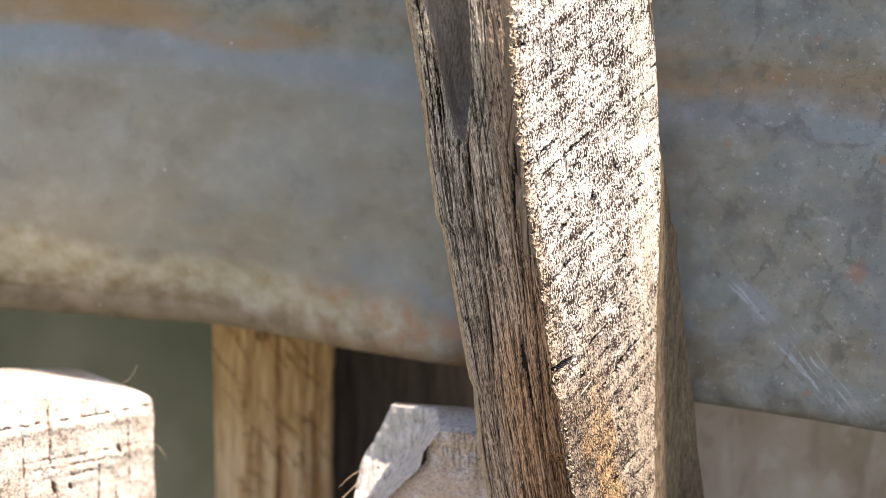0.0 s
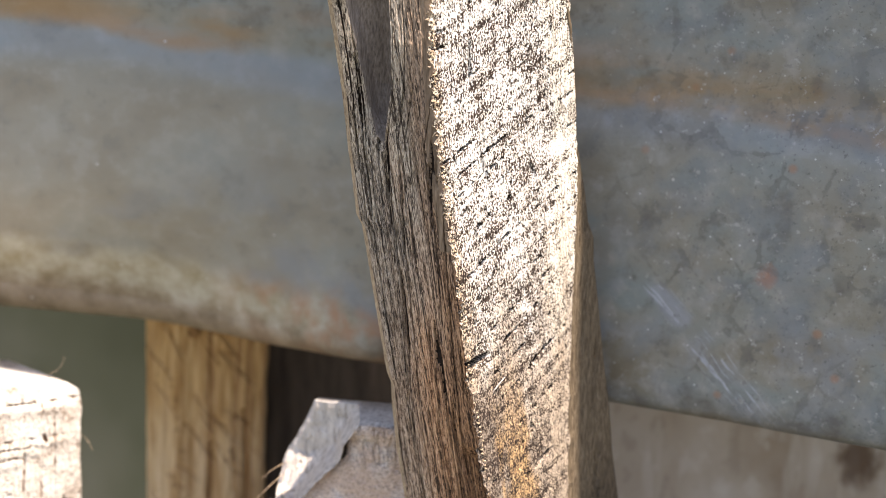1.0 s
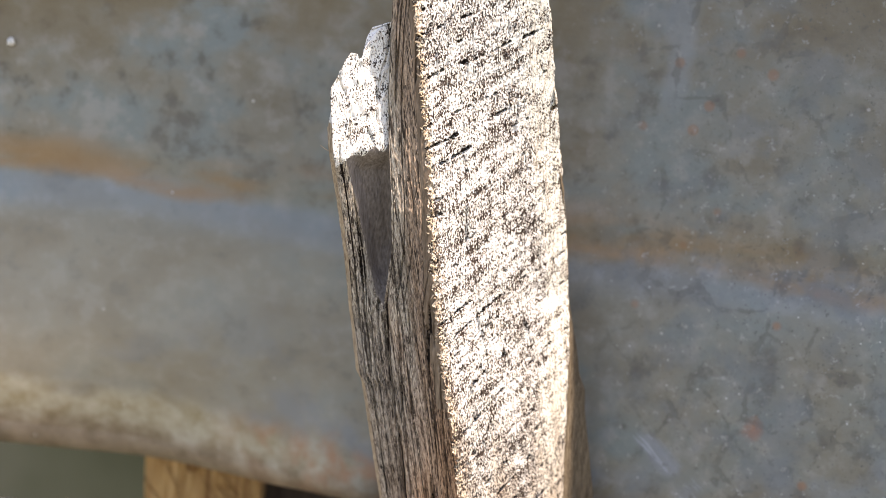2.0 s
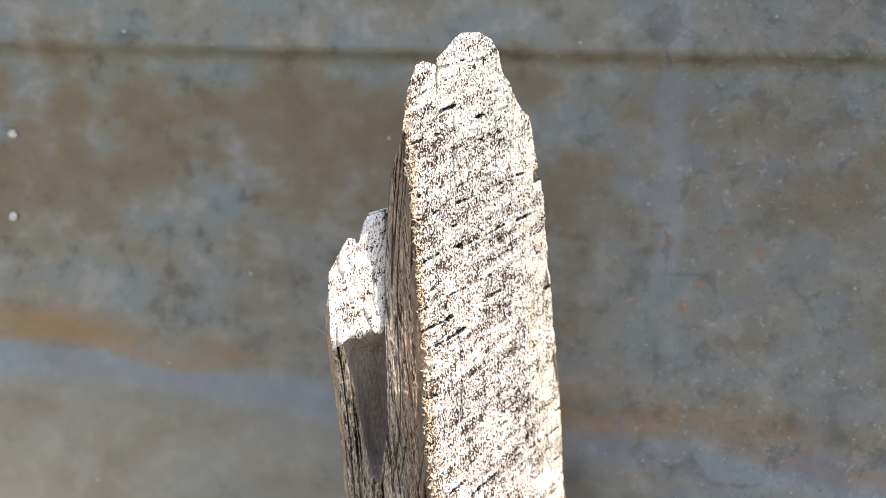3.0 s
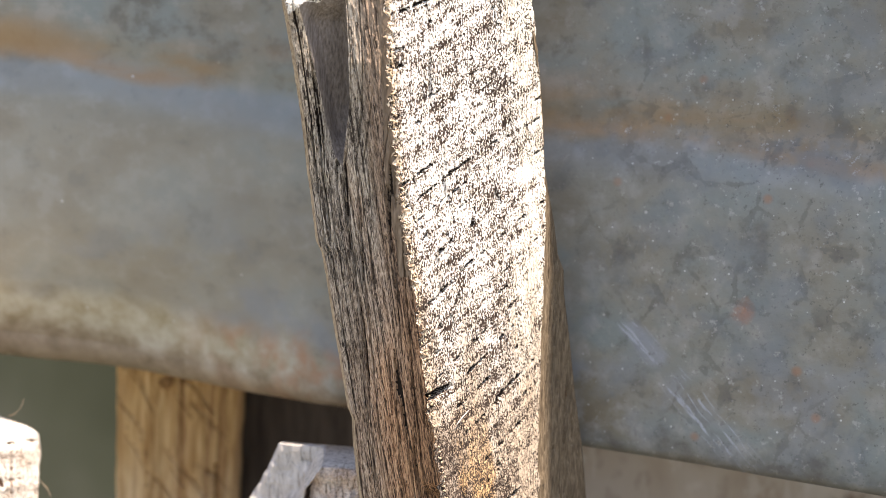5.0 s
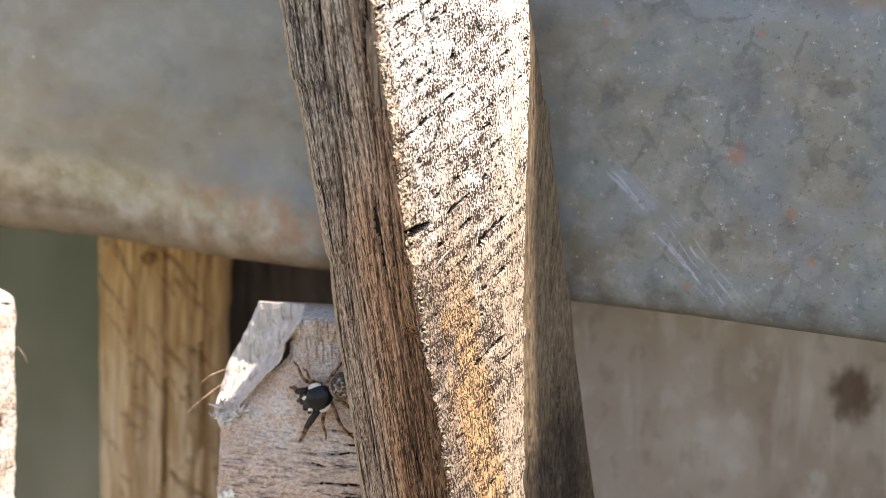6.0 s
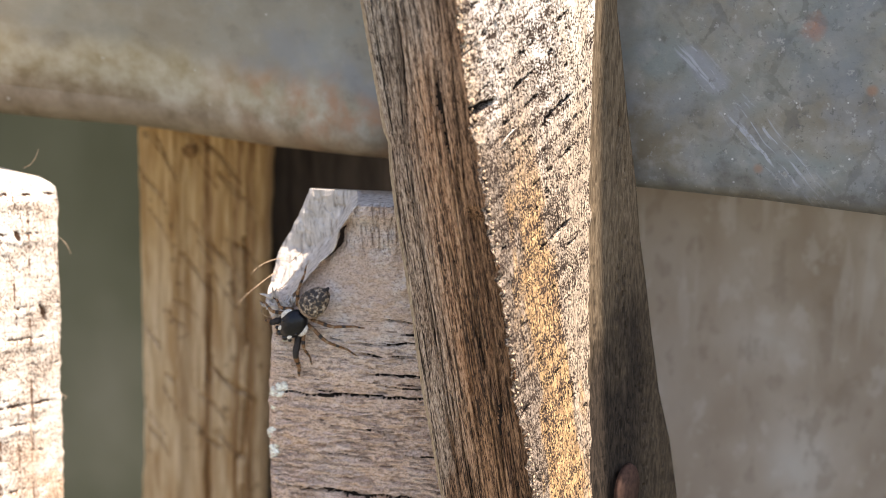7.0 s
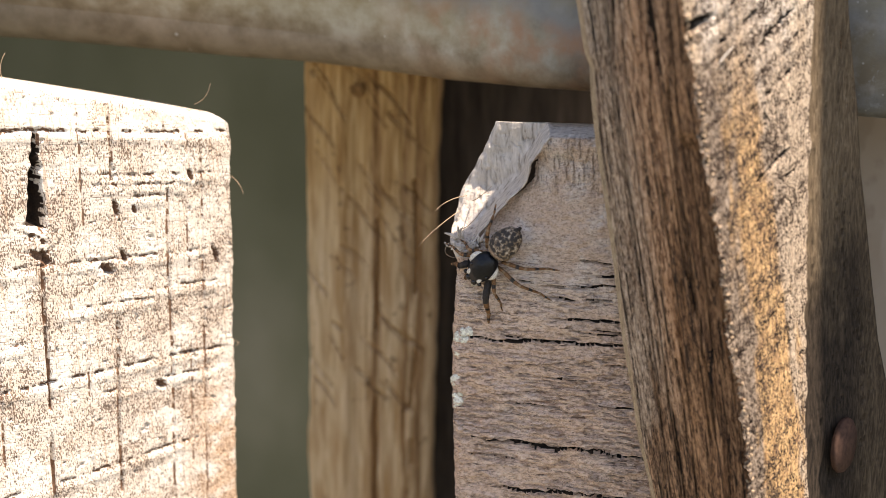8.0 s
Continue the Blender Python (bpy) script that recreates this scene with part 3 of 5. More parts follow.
    flecks = s.band(s.spots(4.2, shift=9), 0.055, 0.03)
    c = s.mix(s.calc("MULTIPLY", flecks, 0.8), c, (0.48, 0.46, 0.42))
    c = s.mix(s.calc("MULTIPLY", s.calc("MULTIPLY", s.band(fine, 0.40, 0.33), s.band(x, 0.006, 0.034)), 0.7), c, (0.075, 0.07, 0.064))
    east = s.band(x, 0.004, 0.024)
    flaky = s.calc("MULTIPLY", s.band(s.calc("ADD", s.cells(5.0, 2), s.calc("MULTIPLY", s.calc("SUBTRACT", mott, 0.5), 0.5)), 0.05, 0.015), s.band(s.noise(7, shift=81), 0.46, 0.58))
    c = s.mix(s.calc("MULTIPLY", s.calc("MULTIPLY", flaky, east), 0.45), c, (0.075, 0.068, 0.058))
    cool = s.calc("MULTIPLY", s.band(s.noise(6.5, detail=4, rough=0.6, shift=101), 0.50, 0.64), east)
    c = s.mix(s.calc("MULTIPLY", cool, 0.45), c, (0.13, 0.15, 0.165))
    pale = s.calc("MULTIPLY", s.band(s.noise(0.9, detail=4, rough=0.7, shift=91), 0.60, 0.68), east)
    c = s.mix(s.calc("MULTIPLY", pale, 0.65), c, (0.36, 0.36, 0.335))
    soot = s.calc("MULTIPLY", s.band(s.noise(1.1, detail=4, rough=0.7, shift=95), 0.40, 0.33), east)
    c = s.mix(s.calc("MULTIPLY", soot, 0.35), c, (0.06, 0.055, 0.05))
    # sparkles of the sheet, painted as tiny pale dots
    glints = s.calc("MULTIPLY", s.band(s.spots(1.6, shift=13), 0.08, 0.045), east)
    c = s.mix(s.calc("MULTIPLY", s.calc("MULTIPLY", glints, s.band(z, 0.045, 0.015)), 0.8), c, (0.62, 0.62, 0.60))
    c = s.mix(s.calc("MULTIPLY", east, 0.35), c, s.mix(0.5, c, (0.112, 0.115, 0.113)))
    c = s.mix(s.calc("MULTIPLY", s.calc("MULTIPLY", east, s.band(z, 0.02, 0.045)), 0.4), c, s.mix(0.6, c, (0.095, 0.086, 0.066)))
    # shadow on the lower edge, painted as a dark band
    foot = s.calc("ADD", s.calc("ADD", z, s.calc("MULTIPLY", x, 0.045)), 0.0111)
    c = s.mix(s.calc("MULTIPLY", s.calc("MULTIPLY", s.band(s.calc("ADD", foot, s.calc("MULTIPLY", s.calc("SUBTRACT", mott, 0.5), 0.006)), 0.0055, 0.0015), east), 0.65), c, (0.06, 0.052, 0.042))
    s.bump(mott, 0.12)
    s.bump(fine, 0.02)
    return s.done(c, s.ramp(mott, [(0.3, (0.62, 0.62, 0.62)), (0.7, (0.42, 0.42, 0.42))]))


METAL = sheet_metal()
RUST = plain("nail_rust", (0.075, 0.042, 0.030), 0.92, 0.5)


# ---- ground and far side ----
def ground():
    n = 60
    g = np.linspace(-1, 1, n)
    x, y = np.meshgrid(np.sign(g) * np.abs(g) ** 5 * 6e5, np.sign(g) * np.abs(g) ** 5 * 6e5)
    z = -420 + 12 * (fbm(x / 90, y / 90, 3, 3) - 0.5) * np.exp(-(x**2 + y**2) / 4e6)
    me = mesh_from("ground", np.stack([x, y, z], -1).reshape(-1, 3), grid_quads(n, n))
    ob = new("ground", me)
    s = Shade("dry_soil", 0.95)
    a = s.noise(60, detail=6)
    me.materials.append(s.done(s.ramp(a, [(0.35, (0.09, 0.088, 0.066)), (0.55, (0.14, 0.142, 0.108)), (0.7, (0.20, 0.19, 0.15))])))
    tagged(ob, "dry grey-brown soil with sparse grass", "ground", kind="structure")


ground()


def backdrop():
    x, z = np.meshgrid(np.linspace(-420, 420, 40), np.linspace(-425, 260, 30))
    y = 190 + 8 * fbm(x / 90, z / 90, 3, 5)
    me = slab("backdrop", np.stack([x, y, z], -1), (0, 30, 0))
    ob = new("backdrop", me)
    s = Shade("grey_green_wall", 0.9)
    a = s.noise(45, 45, 70, detail=4)
    me.materials.append(s.done(s.ramp(a, [(0.3, (0.055, 0.06, 0.034)), (0.55, (0.085, 0.09, 0.058)), (0.75, (0.13, 0.13, 0.095))])))
    tagged(ob, "dim grey-green wall behind the fence", "wall", kind="structure")


backdrop()


# ---- sheet metal rail ----
ZB = [(-300, 12.5), (-72, -4.4), (-48, -7.1), (-37, -8.0), (-24, -9.0), (-12, -9.4), (14, -10.5), (26, -10.8), (43, -11.8), (120, -16)]
ZBAND = [(-300, 40), (-53, 29.4), (-40, 28.9), (-28, 26.4), (-18, 24.6), (14, 22.1), (45, 21.0), (120, 18)]
ZTOP = [(-300, 66), (-53, 63.9), (10, 63.3), (45, 62.6), (120, 61)]
YM = [(-300, 31), (-60, 29), (-20, 29.2), (-5, 26.5), (20, 18.2), (32, 13.6), (46, 9.0), (70, 2.0)]


def metal_rail():
    rail = thing("metal_rail", "dull grey folded metal rail with rust stains", "metal rail")
    xs = np.concatenate([np.linspace(-300, -85, 30), np.linspace(-84, 56, 300)])
    k = 0.46
    w = np.concatenate([np.linspace(-0.24, 0.0, 30), np.linspace(0, k, 90)[1:], np.linspace(k, 1, 100)[1:], np.linspace(1, 1.10, 24)[1:]])
    X, W = np.meshgrid(xs, w)
    zb, zk, zt = curve_at(X, ZB), curve_at(X, ZBAND), curve_at(X, ZTOP)
    rad = np.interp(X, [-60, -15, 12, 60], [4.4, 3.0, 1.3, 1.2])
    z0 = zb + rad * 0.95
    Z = np.where(W < k, z0 + (zk - z0) * W / k, zk + (zt - zk) * (W - k) / (1 - k))
    Y = curve_at(X, YM) + 0.05 * (Z - 20) * smooth(-5, 25, X) - 0.03 * (Z - 20) * smooth(0, -40, X)
    # at one end the lower side curves away
    Y += 9.0 * smooth(15, -6, Z) ** 1.4 * smooth(-12, -46, X)
    # the lower panel stands a little proud below the fold; a shallow groove runs near the top
    fold = (zk - Z) / 3.0
    Y -= 0.9 * smooth(-0.15, 1.3, fold) * smooth(14, 4, fold)
    Y += 0.55 * np.exp(-((fold + 0.5) / 0.6) ** 2)
    groove = Z - zt
    Y -= 1.9 * smooth(-1.2, 0.6, groove)
    Y -= smooth(0.20, 0.0, W) ** 1.5 * rad * 0.35 * (W >= 0)
    a = np.clip(W / -0.24, 0, 1) * np.pi * 1.1
    n0 = 29
    Y = np.where(W < 0, Y[n0 : n0 + 1] + rad * (1 - np.cos(a)), Y)
    Z = np.where(W < 0, z0 - rad * 0.95 * np.sin(a), Z)
    Y += 0.35 * (fbm(X / 18, Z / 18, 3, 2) - 0.5) + 0.06 * (fbm(X / 2.2, Z / 2.2, 3, 4) - 0.5)
    P = np.stack([X, Y, Z], -1)
    cuts = [0, 29, 29 + 89, 29 + 89 + 99, len(w) - 1]
    for name, lo, hi, label in (("rolled_edge", 0, 1, "rolled lower edge, cream with a highlight in its colour"), ("lower_panel", 1, 2, ""), ("upper_panel", 2, 3, ""), ("top_flange", 3, 4, "")):
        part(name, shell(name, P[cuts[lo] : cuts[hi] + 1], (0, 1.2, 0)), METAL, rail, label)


metal_rail()

# ---- splintered stake ----
FLX = [(66, -7.2), (52, -6.9), (47, -6.1), (42, -5.9), (36, -5.2), (31, -4.9), (25.7, -4.6), (20.7, -4.2), (15.7, -3.5), (10.6, -2.7), (5.4, -2.0), (0, -1.4), (-5, -0.6), (-10, 0.2), (-15, 1.0), (-20, 1.8), (-25, 2.4), (-30, 3.4), (-35, 4.1), (-42, 4.6), (-60, 6), (-420, 14)]
FRX = [(66, 5.7), (52, 6.2), (46.8, 6.7), (41, 7.4), (35.5, 8.0), (30, 8.8), (24, 9.3), (20, 9.5), (14.7, 9.6), (9, 9.6), (4, 9.4), (-1, 9.2), (-17, 9.3), (-28, 9.4), (-38, 9.8), (-60, 10.5), (-420, 22)]
FRY = [(66, 7), (50, 8.3), (35, 11), (20, 12.6), (5, 11), (-10, 9.3), (-20, 8.2), (-43, 5.8), (-420, 6)]
RRX = [(66, 3.5), (50, 4.4), (40, 5.6), (28, 8.2), (19, 9.6), (14, 10.6), (11, 11.0), (9.4, 11.6), (7, 11.7), (2.7, 12.3), (-3, 13.0), (-9, 13.9), (-14, 14.4), (-18.7, 15.1), (-24, 15.8), (-30, 16.7), (-35, 17.9), (-41, 18.8), (-60, 20.5), (-420, 40)]
LSX = [(66, -11), (46, -13.9), (41, -14.67), (36, -14.39), (30, -13.62), (25, -13.07), (20, -12.72), (15, -12.17), (13.4, -12.02), (12.4, -11.52), (10, -11.12), (4.5, -10.32), (-1, -9.47), (-2.6, -9.22), (-3.6, -8.82), (-6, -8.72), (-10.5, -8.31), (-16, -7.5), (-21.4, -6.84), (-27, -6.18), (-31.5, -5.45), (-37, -4.65), (-41, -3.75), (-60, -1), (-420, 0)]
LBX = [(66, -8.0), (52, -8.3), (47, -8.6), (41, -8.8), (36, -8.7), (31, -8.4), (26, -8.4), (21, -9.1), (13, -8.6), (0, -7.5), (-6, -7.0), (-42, -1.9), (-60, 0), (-420, 2)]
LBY = [(66, 2.4), (40, 2.2), (30, 1.2), (20, 2.3), (6, 2.6), (-10, 3.2), (-60, 3.8), (-420, 5)]
TIP = [(-7.2, 54.8), (-7.1, 57.4), (-6.8, 58.2), (-6.7, 59.6), (-6.4, 60.0), (-6.2, 60.9), (-5.5, 61.3), (-4.7, 61.1), (-4.35, 58.9), (-4.2, 61.6), (-3.2, 62.6), (-2.4, 63.6), (-1.7, 64.1), (0.0, 64.2), (1.2, 63.6), (1.9, 62.4), (2.2, 60.5), (2.9, 59.6), (3.6, 57.9), (4.2, 56.9), (4.8, 56.5), (5.2, 55.0), (5.5, 52.9), (5.9, 50.6)]


def rows_up(low, step, ground_z=-425, top=65.0):
    """Row positions from the ground to the top, fine above low."""
    coarse = np.linspace(ground_z, low, 24)[:-1]
    return np.concatenate([coarse, np.arange(low, top, step), [top]])


def torn_pits(u, z, smoothness=0.0):
    """1 inside the torn pits that the saw left in slanting rows, 0 outside; u across the face."""
    q = z - (0.36 + 0.18 * smooth(42, 6, z)) * u + 0.7 * (fbm(u / 4, z / 6, 2, 20) - 0.5)
    row = q / 2.1 + 0.9 * vnoise(q / 5, q * 0, 21)
    rid = np.floor(row)
    near = np.abs(row - rid - 0.5) * 2.1
    frayed = fbm(u / 0.15, z / 0.34, 2, 28)
    chain = fbm(u / 0.75 + rid * 9.7, rid * 4.1, 2, 24) + 0.34 * (vnoise(rid * 5.37, rid * 0 + 0.5, 23) - 0.5)
    score = chain - 0.01 + 0.50 * (fbm(u / 3.5, z / 4, 2, 26) - 0.5) + 0.36 * (frayed - 0.5) - 1.5 * np.clip(near - 0.05, 0, 9) - smoothness
    return smooth(0.70, 0.75, score)


def sawn_relief(u, z):
    """Fine torn fibres and a few long splits; u across the face."""
    q = z - (0.36 + 0.18 * smooth(42, 6, z)) * u
    fibre = fbm(u / 0.17, z / 0.6, 4, 27, 0.65) - 0.5
    rough = fbm(u / 0.13, z / 0.2, 2, 28) - 0.5
    swell = fbm(u / 1.6, q / 0.7, 3, 30) - 0.5
    split = smooth(0.982, 1.0, crease(u / 1.3, z / 16, 29, 2)) * 0.3
    worn = smooth(8, -4, z)
    lines = fbm(u / 0.22, z / 2.2, 3, 19, 0.6) - 0.5
    return 0.12 * fibre + 0.14 * worn * lines + 0.12 * rough + 0.10 * swell - split


def grain_cracks(u, z, seed=0):
    """1 in the long drying cracks between the fibres."""
    bend = u + 0.35 * fbm(u / 4, z / 16, 2, 37 + seed)
    long = crease(bend / 0.95, z / 42, 33 + seed, 2) + 0.05 * (fbm(u / 0.2, z / 1.5, 2, 39 + seed) - 0.5)
    short = fbm(bend / 0.13, z / 6.5, 2, 34 + seed) + 0.25 * (fbm(u / 2.0, z / 9, 2, 36 + seed) - 0.5)
    return np.maximum(smooth(0.945, 0.975, long), smooth(0.79, 0.83, short))


def grain_relief(u, z, seed=0):
    bend = u + 0.35 * fbm(u / 4, z / 16, 2, 37 + seed)
    long = fbm(bend / 0.30, z / 12, 4, 31 + seed, 0.62) - 0.5
    return 0.36 * long - 0.7 * grain_cracks(u, z, seed) + 0.20 * (fbm(u / 0.18, z / 0.5, 3, 35 + seed) - 0.5)


def loft(corners, counts, zrow, ztop, relief, slots, nudge=None):
    """A ring loft: corner curves (x(z), y(z)) joined by runs of points, with relief across each run."""
    V = np.array(zrow)
    cols, norms, slot, tops, us = [], [], [], [], []
    m = len(corners)
    for k in range(m):
        for j in range(counts[k]):
            cols.append((k, j / counts[k]))
            slot.append(slots[k])
    T = np.array([ztop(k, f) for k, f in cols])
    z0, z1 = V[0], V[-1]
    Z = np.minimum(V[:, None], T[None, :])
    P = np.zeros(Z.shape + (3,))
    for c, (k, f) in enumerate(cols):
        z = Z[:, c]
        (ax, ay), (bx, by) = [(curve_at(z, q[0]), curve_at(z, q[1])) for q in (corners[k], corners[(k + 1) % m])]
        dx, dy = bx - ax, by - ay
        size = np.hypot(dx, dy) + 1e-6
        edge = np.minimum(1, np.minimum(f, 1 - f) * 12)
        h = relief(k, f, f * size, z) * (0.35 + 0.65 * edge)
        ax = ax + (nudge(k, f, z) if nudge else 0)
        P[:, c] = np.stack([ax + dx * f + dy / size * h, ay + dy * f - dx / size * h, z], -1)
    return P, np.array(slot)


def loft_mesh(name, P, slot):
    r, c, _ = P.shape
    lid = P[-1].mean(0)
    inner = P[-1] * 0.35 + lid * 0.65
    inner[:, 2] = P[-1, :, 2] - 0.6
    low = P[0] * 0.5 + P[0].mean(0) * 0.5
    verts = np.concatenate([low, P.reshape(-1, 3), inner])
    quads = grid_quads(r + 2, c, ring=True)
    return mesh_from(name, verts, quads, np.tile(slot, r + 1))


def stake():
    s = thing("wooden_stake", "splintered wooden stake with a pale sawn face and dark sides", "wooden stake")
    zrow = rows_up(-48, 0.10)

    def shift(table, d):
        return [(z, v + d) for z, v in table]

    # front layer: left edge, sawn face edges, right edge, back
    LY0 = [(66, 2.0), (42, 1.6), (30, 0.8), (20, 0.3), (-420, 0.2)]
    RRY = [(66, 7.4), (50, 8.7), (40, 10.4), (30, 12.2), (25, 13.2), (14, 13.6), (-9, 14.8), (-60, 14), (-420, 14)]
    # bulge added to the hidden back below the split, to shade the grey picket's top
    KX, KY = [(66, -1), (32, 1.5), (-40, 8), (-420, 20)], [(66, 8), (40, 8.6), (32, 9.5), (29.5, 16.5), (5, 17.5), (-60, 17), (-420, 18)]
    
    def nudge(k, f, z):
        """Crumbled and notched sawn edge, worn far edge."""
        near = {0: math.exp(-(1 - f) / 0.06), 1: math.exp(-f / 0.035)}.get(k, 0.0)
        far = {1: math.exp(-(1 - f) / 0.03), 2: math.exp(-f / 0.08)}.get(k, 0.0)
        crumb = 0.75 * (fbm(z / 0.9, z * 0, 3, 53) - 0.5) + 0.6 * (vnoise(z / 0.22, z * 0, 54) - 0.5) - 0.25 * smooth(52, 56, z)
        return near * crumb + far * 0.5 * (fbm(z / 1.6, z * 0, 3, 55) - 0.5)

    corners = [(LBX, LBY), (FLX, LY0), (FRX, FRY), (RRX, RRY), (shift(RRX, -0.9), shift(RRY, -0.5)), (KX, KY), (shift(LBX, 2), shift(LBY, 3))]
    counts = [110, 190, 60, 8, 10, 10, 10]
    dark_mask = {}

    def ztop(k, f):
        if k == 0:
            return 49.6 + 5.2 * math.sin(0.5 * math.pi * f) ** 0.8 + 0.3 * math.sin(f * 9)
        if k == 1:
            return float(np.interp(-7.2 + 13.2 * f, *zip(*TIP)))
        if k == 2:
            return 50.4 - 3 * f
        if k == 3:
            return 47.0
        return 48.0

    def relief(k, f, u, z):
        if k == 1:
            notch = np.exp(-((z + 0.3 - 0.28 * u + 0.25 * (fbm(u / 0.5, z / 0.5, 2, 52) - 0.5)) / (0.42 - 0.06 * u)) ** 4) * smooth(3.4, 2.2, u) * 2.4
            chip = np.exp(-((z - 50.5 - 8 * (f - 0.96)) / 0.55) ** 4) * smooth(0.93, 0.96, f) * 1.6
            ragged = 0.8 * (fbm(z / 0.5, z * 0 + f * 9, 3, 51) - 0.5) * smooth(0.09, 0.0, f)
            calm = smooth(0.74, 0.84, f)
            pit = torn_pits(u, z, 0.10 * calm - 0.055 * smooth(14, 6, z))
            dark_mask[1, f] = np.maximum(pit, np.maximum(notch > 0.5, chip > 0.5))
            return sawn_relief(u, z) * (1.0 - 0.5 * calm) - notch - chip - 0.55 * pit + ragged
        if k == 0:
            # the split against the back layer stays open below the hollow
            gap = np.exp(-((u - 0.12 - 0.3 * (fbm(z / 7, z * 0, 3, 57) - 0.5)) / 0.14) ** 2) * smooth(24, 18, z) * smooth(-38, -22, z)
            step = 0.9 * smooth(0.70, 0.73, f + 0.10 * (fbm(z / 4, z * 0, 3, 58) - 0.5)) * smooth(-8, -10, z)
            dark_mask[0, f] = np.maximum(grain_cracks(u, z) * smooth(0.95, 0.85, f) * (0.45 + 0.55 * smooth(26, 14, z)), gap > 0.4)
            return grain_relief(u, z) * (0.85 - 0.5 * smooth(0.84, 0.9, f) * smooth(10, 22, z)) - 1.1 * gap - step
        if k == 2:
            return grain_relief(u, z, 4) * 0.6
        return 0.3 * (fbm(u / 2, z / 6, 2, 41) - 0.5)

    P, slot = loft(corners, counts, zrow, ztop, relief, [1, 0, 2, 2, 1, 1, 1], nudge)
    me = loft_mesh("front_layer", P, slot)
    which = np.tile(slot, (P.shape[0] + 1, 1))
    # a smooth brown strip beside the sawn edge, high up
    zs = np.concatenate([P[:1, : counts[0], 2], P[:, : counts[0], 2]])
    across = np.arange(counts[0])[None, :] / counts[0] + 0.08 * (fbm(zs / 5, zs * 0, 3, 59) - 0.5)
    which[:, : counts[0]][(across > 0.80 - 0.1 * smooth(40, 52, zs)) & (zs > 11)] = 4
    # pits and cracks get their shade as a dark colour slot
    for (k, f), mask in dark_mask.items():
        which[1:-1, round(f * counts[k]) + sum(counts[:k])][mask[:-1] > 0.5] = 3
    me.polygons.foreach_set("material_index", which.ravel())
    part("front_layer", me, [SAWN, SIDE, STAINED, PIT, BROWN], s)

    # back layer with the scooped hollow at its top
    RY_L = [(66, 3.0), (45, 1.5), (40, 0.7), (35, 0.1), (33, 1.0), (24, 3.0), (19, 4.0), (-10, 4.6), (-60, 5), (-420, 6)]
    RY_R = [(66, 5.0), (47, 3.6), (40, 2.8), (35.5, 2.2), (33.5, 3.0), (26, 4.4), (20, 2.7), (6, 2.75), (-10, 3.3), (-60, 3.95), (-420, 5.1)]
    LE = [(z, x + (0.6 if z > 20 else 0.5)) for z, x in LSX]
    back = [(LSX, shift(RY_L, 1.8)), (LE, RY_L), (shift(LBX, 0.25), RY_R), (shift(LBX, 2.5), shift(RY_R, 4)), (shift(LSX, 2), shift(RY_L, 5.5))]
    outline = [(-14.3, 39.2), (-14.1, 41.2), (-13.5, 42.6), (-13.1, 43.9), (-12.7, 44.6), (-12.1, 44.5), (-11.9, 44.0), (-11.6, 44.3), (-11.3, 45.4), (-10.4, 46.6), (-9.3, 47.3), (-8.8, 47.6)]

    def ztop2(k, f):
        if k == 0:
            return 37.5 + 2.0 * f
        if k == 1:
            return float(np.interp(-14.0 + 5.2 * f, *zip(*outline)))
        if k == 2:
            return 47.2
        return 40.0 - (2.6 * f if k == 4 else 0.0)

    dark_mask2 = {}

    def relief2(k, f, u, z):
        side = np.interp(z, [20.5, 22, 24, 28.5, 33], [0.88, 0.60, 0.46, 0.31, 0.22])
        hollow = 1.25 * smooth(side - 0.04, side + 0.30, f) * (0.45 + 0.55 * smooth(1.0, 0.93, f)) * smooth(20.0, 24, z) * smooth(36, 33.5, z)
        wild = smooth(35, 38, z)
        if k == 1:
            wood_ = smooth(20, 18, z) + smooth(side + 0.02, side - 0.06, f) * smooth(37, 35, z)
            low = grain_relief(u, z, 8) * np.minimum(wood_, 1)
            dark_mask2[f] = grain_cracks(u, z, 8) * (wood_ > 0.9)
            return low - hollow + wild * (0.4 * (fbm(u / 0.5, z / 1.1, 3, 61) - 0.5) - 0.5 * smooth(0.93, 1, crease(u / 1.6, z / 6, 63))) + 0.10 * (fbm(u / 0.3, z / 0.4, 3, 65) - 0.5)
        return grain_relief(u, z, 10) * 0.5

    P, slot = loft(back, [26, 64, 12, 10, 12], zrow, ztop2, relief2, [0, 0, 0, 0, 0])
    # smooth scoop below, pale wood above, split along the painted shadow edge
    zc = P[:, :, 2]
    kk = np.zeros(P.shape[1], int)
    kk[26 : 26 + 64] = 1
    me = loft_mesh("back_layer", P, slot)
    r, c, _ = P.shape
    zmid = np.concatenate([zc[:1], zc], 0)
    f = np.clip((np.arange(c) - 26) / 64, 0, 1)
    edge = np.interp(f, [0.18, 0.22, 0.31, 0.46, 0.60, 0.88, 1.0], [36, 33, 28.5, 24, 22, 20.5, 19.8]) + 1.2 * (fbm(f * 9, f * 0, 2, 66) - 0.5)
    shadow_brink = 34.0 + 2.3 * f + 1.6 * (fbm(f * 6, f * 0, 3, 67) - 0.5)
    shaded_scoop = (zmid > edge[None, :]) & (zmid < shadow_brink[None, :]) & (kk[None, :] == 1)
    pale = ((zmid >= shadow_brink[None, :]) & (kk[None, :] == 1)) | ((zmid >= 38.2) & (np.arange(c) < 26)[None, :])
    which = np.where(shaded_scoop, 1, np.where(pale, 2, 0))
